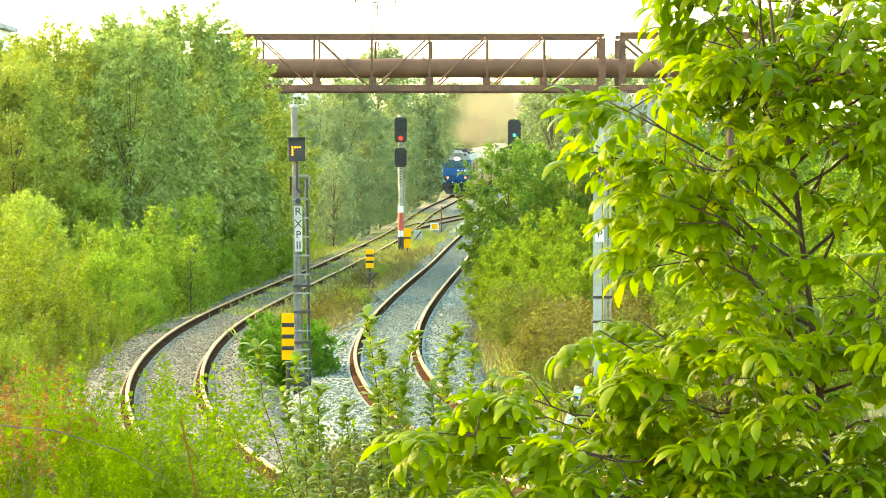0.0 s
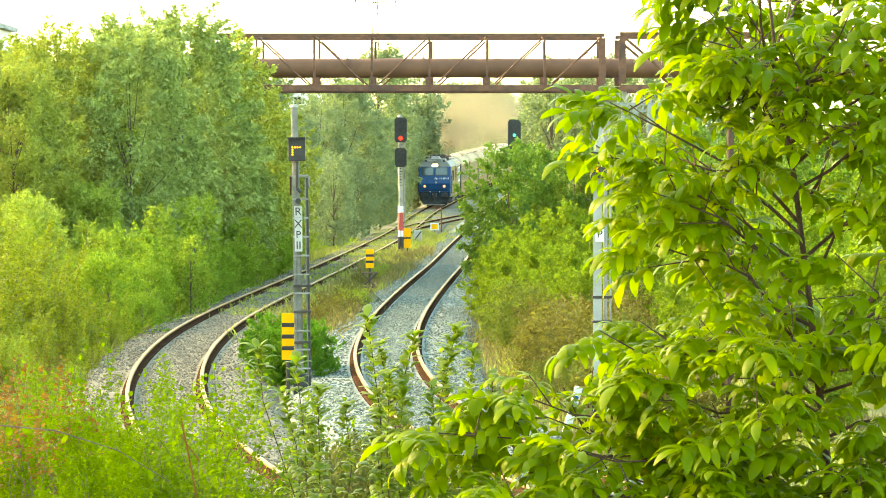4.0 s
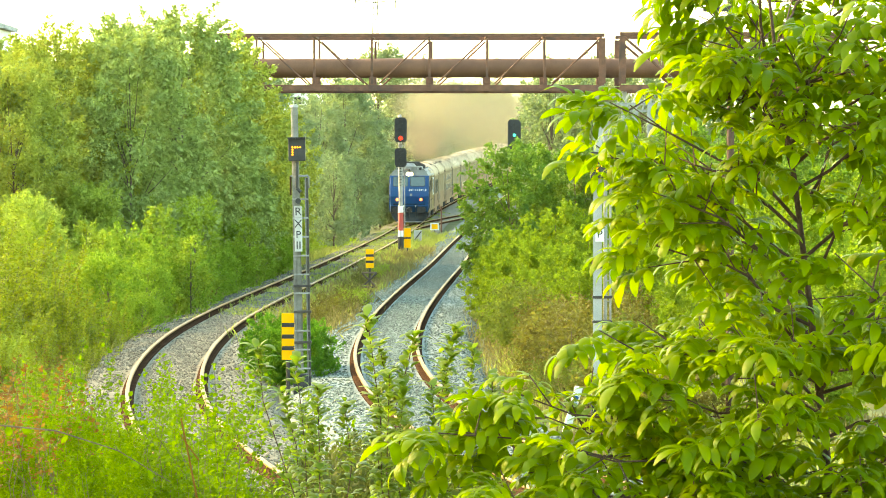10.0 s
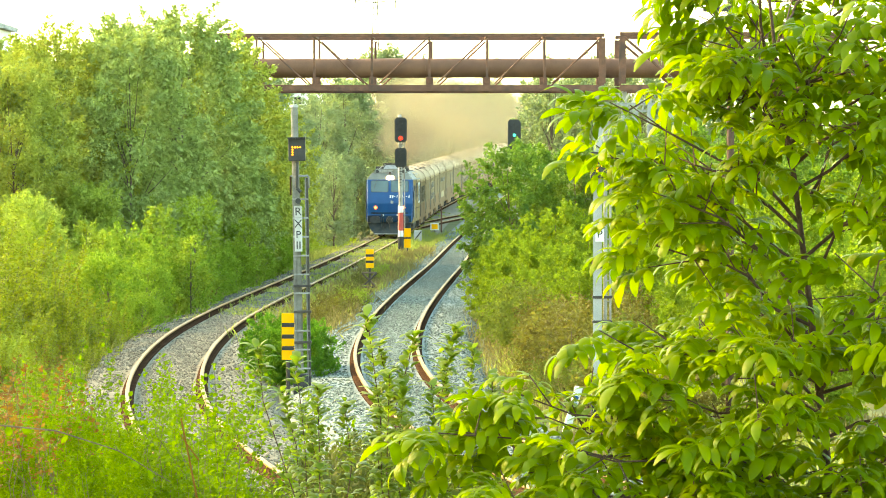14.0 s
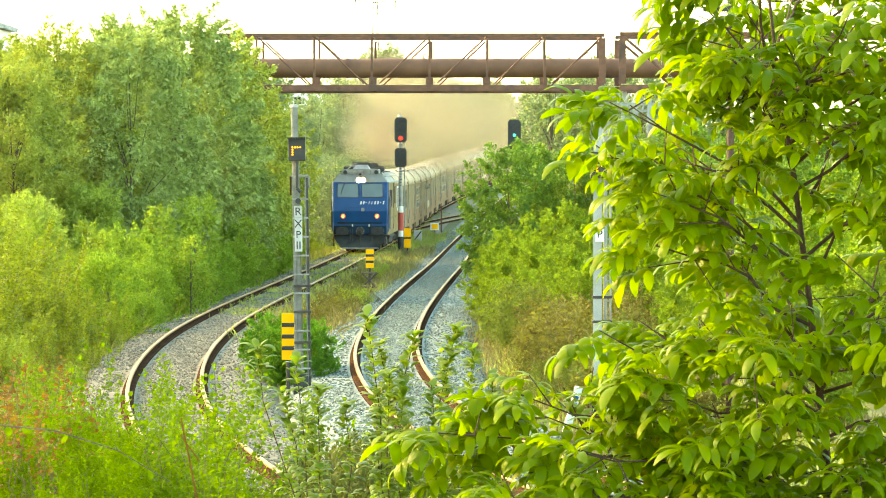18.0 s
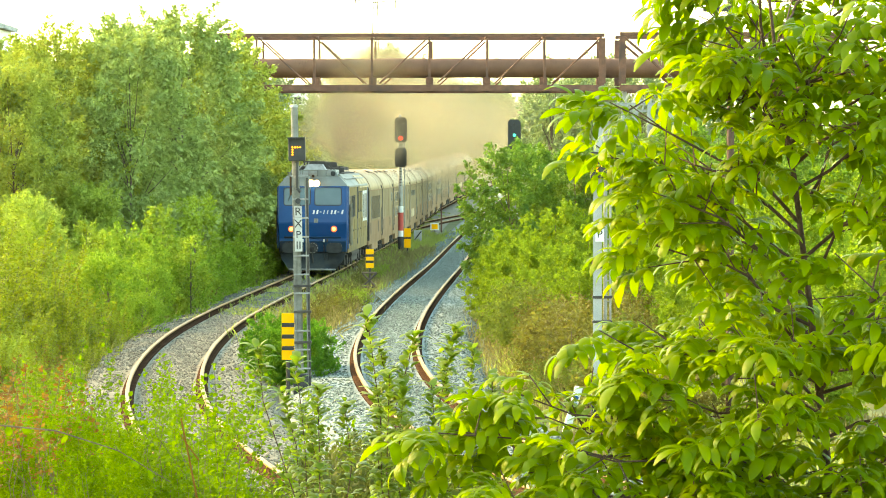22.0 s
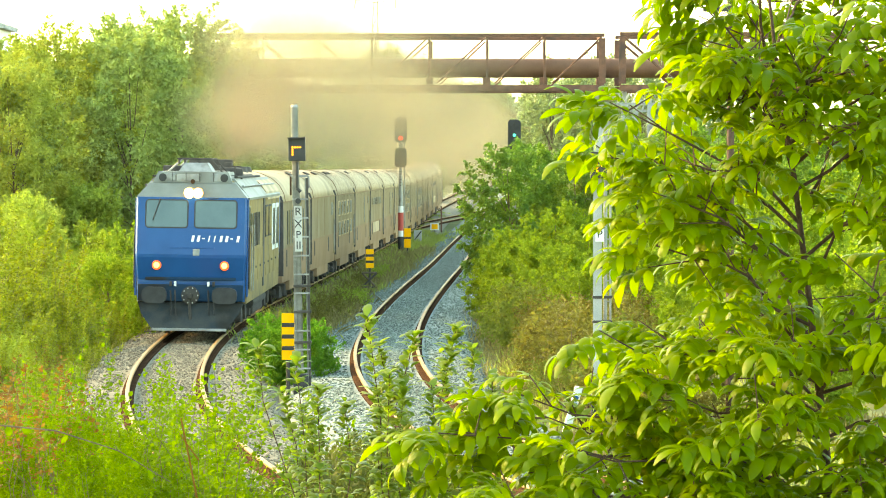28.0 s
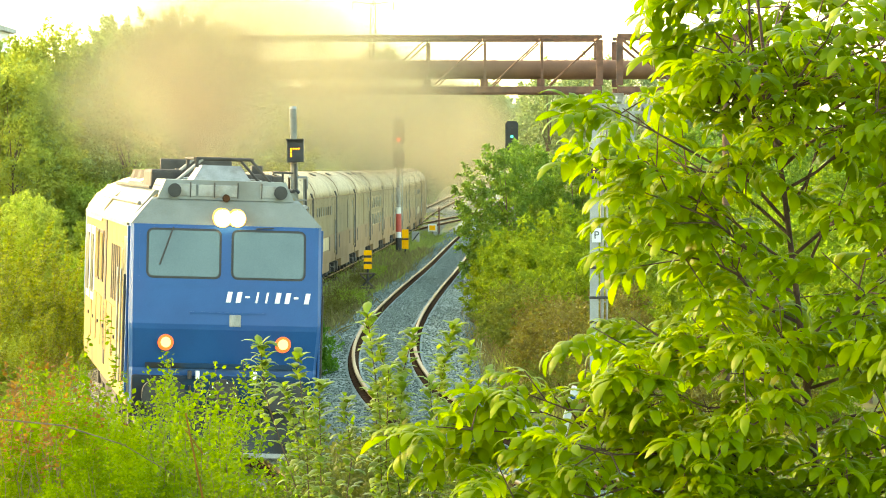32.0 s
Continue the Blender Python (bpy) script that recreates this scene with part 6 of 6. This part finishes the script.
def stones(name, label, seed, centre, n, y0, y1, material):
    rng = np.random.default_rng(seed)
    y = y0 + (y1 - y0) * rng.uniform(0, 1, n) ** 1.5
    d = rng.uniform(-2.3, 2.3, n)
    d = np.where(np.abs(np.abs(d) - 0.7525) < 0.19, np.sign(d) * rng.uniform(0, 0.55, n), d)
    x = centre(y) + d
    z = rail_z(y) + np.interp(np.abs(d), [0, 0.8, 1.2, 1.9, 2.75], [-0.165, -0.165, -0.17, -0.26, -0.75]) + 0.004
    s = rng.uniform(0.015, 0.041, n)
    o = np.array([(1, 0, 0), (-1, 0, 0), (0, 1, 0), (0, -1, 0), (0, 0, 0.8), (0, 0, -0.8)], float)
    a = rng.uniform(0, math.tau, n)
    c, sn = np.cos(a), np.sin(a)
    V = o[None] * (s[:, None, None] * rng.uniform(0.6, 1.3, (n, 6, 1)))
    V = np.stack([V[..., 0] * c[:, None] - V[..., 1] * sn[:, None], V[..., 0] * sn[:, None] + V[..., 1] * c[:, None], V[..., 2]], 2)
    V += np.stack([x, y, z], 1)[:, None]
    f = np.array([(0, 2, 4), (2, 1, 4), (1, 3, 4), (3, 0, 4), (2, 0, 5), (1, 2, 5), (3, 1, 5), (0, 3, 5)])
    F = (np.arange(n)[:, None, None] * 6 + f[None]).reshape(-1, 3)
    tagged(part(name, raw_mesh(name, V.reshape(-1, 3), F, material), material), label, "ballast", kind="stuff")


stones("ballast_stones", "loose grey ballast stones between the rails", 501, main_x, 52000, 46, 240, STONE)
stones("ballast_stones", "loose blue-grey ballast stones of the second track", 502, side_x, 52000, 46, 240, STONE_COOL)


# ---- small lineside things ----
def lineside():
    b = thing("square_sign", "small yellow square sign with a white rim", "sign", at=(-0.6, 246, float(rail_z(246)) - 0.2))
    part("post", T((0, 0.03, -0.3), (0, 0.03, 0.5), 0.05), DARKSTEEL, b)
    f = part("rim", B((-0.31, -0.02, 0.0), (0.31, 0.02, 0.52), 0.01), WHITE, b)
    part("panel", B((-0.22, -0.035, 0.08), (0.22, -0.015, 0.44), 0.005), YELLOW, f)
    b = thing("rusty_post", "thin rusty brown post by the crossover", "post", at=(-0.12, 252, float(rail_z(252)) - 0.3))
    part("pole", T((0, 0, -0.2), (0, 0, 1.65), 0.06, 0.05, 8), BRIDGE, b)
    part("cap", T((0, 0, 1.65), (0, 0, 1.7), 0.07, 0.07, 8), BRIDGE, b)
    b = thing("cable_box", "low grey lineside box with a diagonal bar", "cable box", at=(-1.55, 212, float(rail_z(212)) - 0.15))
    part("case", B((-0.24, -0.2, 0.0), (0.24, 0.2, 0.66), 0.03), CONCRETE, b)
    part("diagonal_bar", T((-0.21, -0.22, 0.06), (0.21, -0.22, 0.60), 0.035), DARKSTEEL, b)
    b = thing("point_machine_stand", "small rusty crossed stand beside the track", "stand", at=(-2.72, 127.2, -0.45))
    part("foot", B((-0.07, -0.1, -0.2), (0.07, 0.1, 0.42), 0.02), DARKSTEEL, b, "dark foot")
    part("top_bar", T((-0.28, 0, 0.95), (0.28, 0, 0.95), 0.035), BARK, b)
    part("diagonal_bar", T((-0.26, -0.03, 0.42), (0.26, -0.03, 0.93), 0.035), DARKSTEEL, b)
    part("diagonal_bar", T((0.26, 0.03, 0.42), (-0.26, 0.03, 0.93), 0.035), BARK, b)
    part("low_bar", T((-0.28, 0, 0.42), (0.28, 0, 0.42), 0.03), DARKSTEEL, b)
    b = thing("leaning_marker_post", "short leaning white marker post with dark marks", "marker post", at=(2.28, 62.0, -0.1))
    pl = part("post", B((-0.07, -0.06, -0.3), (0.07, 0.06, 0.62), 0.02), WHITE, b)
    for k in range(3):
        part("mark_bar", B((-0.045, -0.068, 0.15 + k * 0.12), (0.045, -0.055, 0.21 + k * 0.12)), BLUE, pl)
    b.matrix_world = pose(2.28, 62.0, -0.15, 0, 16, 0)
    b = thing("rail_clip", "small dark iron piece lying on the ballast", "scrap iron", at=(-1.05, 128.5, -0.22))
    part("body", B((-0.1, -0.06, -0.05), (0.1, 0.06, 0.07), 0.015), DARKSTEEL, b)
    part("tongue", B((0.08, -0.03, -0.05), (0.2, 0.03, 0.02), 0.01), DARKSTEEL, b)


lineside()


def make_pylon():
    z0 = float(ground_z(-9.8, 500.0))
    p = thing("power_pylon", "distant grey lattice power pylon with crossarms", "pylon", at=(-9.8, 500.0, z0))
    h, w = 30.5, 0.85
    for sx in (-1, 1):
        for sy in (-1, 1):
            part("leg", T((sx * w, sy * w, -0.5), (sx * 0.18, sy * 0.18, h), 0.075, 0.06, 5), DARKSTEEL, p)
    for i in range(12):
        a, b = i / 12, (i + 1) / 12
        wa, wb = w + (0.18 - w) * a, w + (0.18 - w) * b
        for s in (-1, 1):
            part("lattice_bar", T((-wa * s, -wa, a * h), (wb * s, -wb, b * h), 0.045, 0.045, 5), DARKSTEEL, p)
    for z, l in ((24.2, 2.9), (26.0, 1.1), (27.7, 1.0)):
        for s in (-1, 1):
            a = part("crossarm", T((0, 0, z), (s * l, 0, z + 0.35), 0.09, 0.05, 5), DARKSTEEL, p)
            part("brace", T((0, 0, z + 0.9), (s * l, 0, z + 0.35), 0.05, 0.04, 5), DARKSTEEL, a)
            part("insulator", T((s * l, 0, z + 0.35), (s * l * 1.03, 0, z - 0.9), 0.09, 0.09, 6), DARKSTEEL, a)


def make_house():
    g = float(ground_z(-33.6, 236.0))
    h = thing("house", "pale plastered house behind the trees", "house", at=(-33.6, 236.0, g))
    part("wall", B((-4, -3, -0.5), (3.6, 4, 12.6), 0.02), PLASTER, h, "pale plaster wall")
    part("roof", prism([(-4.4, 12.6), (4.0, 12.6), (4.0, 12.9), (-0.2, 14.0), (-4.4, 12.9)], -3.4, 4.4, "y"), CONCRETE, h, "grey roof")
    for x in (-2.4, 0.2, 2.2):
        for z in (1.2, 4.4, 7.2, 10.0):
            wd = part("window", B((x - 0.55, -3.04, z), (x + 0.55, -2.96, z + 1.5), 0.01), WHITE, h)
            part("pane", B((x - 0.45, -3.06, z + 0.1), (x + 0.45, -3.03, z + 1.4), 0.01), DARKGLASS, wd)


def make_apartment_block():
    g = float(ground_z(-25.0, 640.0))
    b = thing("apartment_block", "distant pale apartment block behind the trees", "apartment building", at=(-25.0, 640.0, g))
    top = 18.6 - g
    part("wall", B((-7.0, 0, -1.0), (5.4, 12, top), 0.03), PLASTER, b, "pale grey plaster wall")
    part("roof_slab", B((-7.3, -0.3, top + 0.004), (5.7, 12.3, top + 0.5), 0.03), CONCRETE, b, "grey flat roof edge")
    for k in range(6):
        z = top - 2.6 - k * 2.9
        for i in range(4):
            x = -5.6 + i * 2.9
            w = part("window", B((x, -0.06, z), (x + 1.5, 0.04, z + 1.5), 0.02), WHITE, b)
            part("pane", B((x + 0.12, -0.09, z + 0.12), (x + 1.38, -0.05, z + 1.38), 0.01), DARKGLASS, w)


def make_substation():
    y = 150.0
    for i, x in enumerate((7.9, 8.35, 9.0, 9.9, 10.4)):
        g = float(ground_z(x, y))
        s = thing("switchgear_post", "grey steel switchgear post with white insulators", "switchgear", "switchgear posts", (x, y, g))
        h = 7.2 - g - (0.3 if i % 2 else 0.0)
        part("post", B((-0.13, -0.13, -0.4), (0.13, 0.13, h), 0.015), GALV, s)
        for k, dx in enumerate((-0.3, 0.02, 0.33)):
            lean = 0.10 + 0.07 * ((i + k) % 3)
            ins = part("insulator", T((dx, 0, h), (dx + lean, 0, h + 0.34 + 0.08 * (k % 2)), 0.045, 0.03, 8), CONCRETE, s, "pale porcelain insulator")
            part("jumper_wire", T((dx + lean, 0, h + 0.34 + 0.08 * (k % 2)), (dx + lean + 0.22, 0.1, h + 0.05), 0.02, 0.02, 6), GALV, ins)
        part("crossbar", B((-0.5, -0.07, h - 0.12), (0.5, 0.07, h), 0.01), GALV, s)


def far_wood():
    rng = np.random.default_rng(601)
    n = 60000
    y = rng.uniform(620, 740, n)
    x = rng.uniform(-130, 130, n)
    top = 9.5 + 3 * np.sin(x * 0.045 + 1.0) + 1.8 * np.sin(x * 0.21)
    z = ground_z(x, y) + top * rng.uniform(0, 1, n) ** 0.8 + rng.normal(0, 0.6, n)
    P = np.stack([x, y, z], 1)
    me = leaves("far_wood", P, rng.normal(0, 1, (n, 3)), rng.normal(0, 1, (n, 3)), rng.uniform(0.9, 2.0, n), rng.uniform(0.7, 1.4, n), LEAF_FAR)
    tagged(part("far_wood", me, LEAF_FAR), "distant green wood behind the railway, haze put into its leaf colour", "wood", kind="stuff")


def make_utility_pole():
    g = float(ground_z(5.0, 60.0))
    p = thing("utility_pole", "slim dark utility pole with a crossarm and insulators", "utility pole", at=(5.0, 60.0, g))
    part("pole", T((0, 0, -0.5), (0, 0, 7.35 - g), 0.075, 0.06, 12), WALNUTBARK, p)
    a = part("crossarm", B((-0.48, -0.06, 7.1 - g), (0.48, 0.06, 7.19 - g), 0.01), DARKSTEEL, p)
    for x in (-0.42, -0.2, 0.2, 0.42):
        part("insulator", T((x, 0, 7.19 - g), (x, 0, 7.32 - g), 0.04, 0.03, 8), WHITE, a)
    part("brace", T((0.35, 0, 7.1 - g), (0.05, 0, 6.7 - g), 0.02), DARKSTEEL, p)


make_utility_pole()
make_pylon()
make_house()
make_apartment_block()
make_substation()
far_wood()


# ---- smoke ----
scene.cycles.transparent_max_bounces = 40


def puff_mesh(seed):
    """A lumpy flattened ball of smoke, one unit in radius."""
    bm = bmesh.new()
    bmesh.ops.create_icosphere(bm, subdivisions=3, radius=1.0)
    for v in bm.verts:
        k = 1 + 0.12 * noise.noise(v.co * 1.7 + Vector((seed * 3.1, 0, 0)))
        v.co = Vector((v.co.x * k, v.co.y * 0.45 * k, v.co.z * k))
    me = bpy.data.meshes.new("smoke_puff")
    bm.to_mesh(me)
    bm.free()
    me.polygons.foreach_set("use_smooth", [True] * len(me.polygons))
    return me


def make_smoke():
    rng = np.random.default_rng(71)
    pale, dark = [puff_mesh(i) for i in range(3)], [puff_mesh(i + 5) for i in range(2)]
    for me in pale:
        me.materials.append(SMOKE)
    for me in dark:
        me.materials.append(SMOKE_DARK)
    # plume over the exhaust, veil drifting to the bank, then the long trail: distance behind the front, aside, height, radius
    plan = [(10.5, 0.5, 4.9, 0.8), (12.5, 0.8, 5.4, 1.15), (15.0, 0.7, 5.9, 1.35), (17.0, 1.6, 6.7, 1.3), (19.0, 0.2, 6.9, 1.5),
            (22.0, 0.0, 6.4, 1.9), (26.0, -0.7, 6.0, 2.2), (31.0, -1.0, 6.4, 2.5), (36.0, -0.6, 6.4, 2.6),
            (25.0, 0.9, 5.6, 2.0), (33.0, 0.6, 5.8, 2.3), (43.0, 0.4, 5.9, 2.5),
            (50.0, 3.4, 7.2, 2.5), (64.0, 5.0, 6.9, 2.8), (97.0, 2.6, 4.7, 2.2)]
    for i in range(16):
        lag = 24 + 256 * (i / 15) ** 1.5
        plan.append((lag, rng.normal(0.5 + 0.006 * lag, 0.2 + 0.014 * min(lag, 120)), 9.2 - 0.015 * lag + rng.normal(0, 0.2 + 0.012 * min(lag, 120)), 0.7 + 0.09 * min(lag, 50) + 0.012 * lag))
    out = []
    for i, (lag, side, up, r) in enumerate(plan):
        young = lag < 20
        ob = new("smoke_puff", dark[i % 2] if young else pale[i % 3])
        ob.scale = (r * rng.uniform(0.9, 1.1 if young else 1.5), r, r * rng.uniform(0.8, 1.05))
        tagged(ob, "brown exhaust smoke above the train" if young else "pale smoke hanging over the train, the sun's warmth put into its colour", "smoke", "smoke behind the locomotive")
        out.append((ob, lag, side, up, float(rng.uniform(-20, 20))))
    return out


smoke = make_smoke()


def motions():
    times = [0.5 * i for i in range(65)]
    rows, crows = [], [[] for _ in coaches]
    for t in times:
        s = front_way(t) - 0.2
        rows.append((t, vehicle_pose(s, 17.0, 4.4)))
        for i in range(len(coaches)):
            crows[i].append((t, vehicle_pose(s + 18.2 + 13.4 * i, 13.4, 4.3)))
    walk(loco, rows)
    for c, r in zip(coaches, crows):
        walk(c, r)
    for ob, lag, side, up, turn in smoke:
        rows = []
        for t in range(0, 33, 2):
            p = on_track(front_way(t) + lag)
            rows.append((t, pose(p.x + side, p.y, p.z + up, 0, 0, turn)))
        walk(ob, rows)


motions()
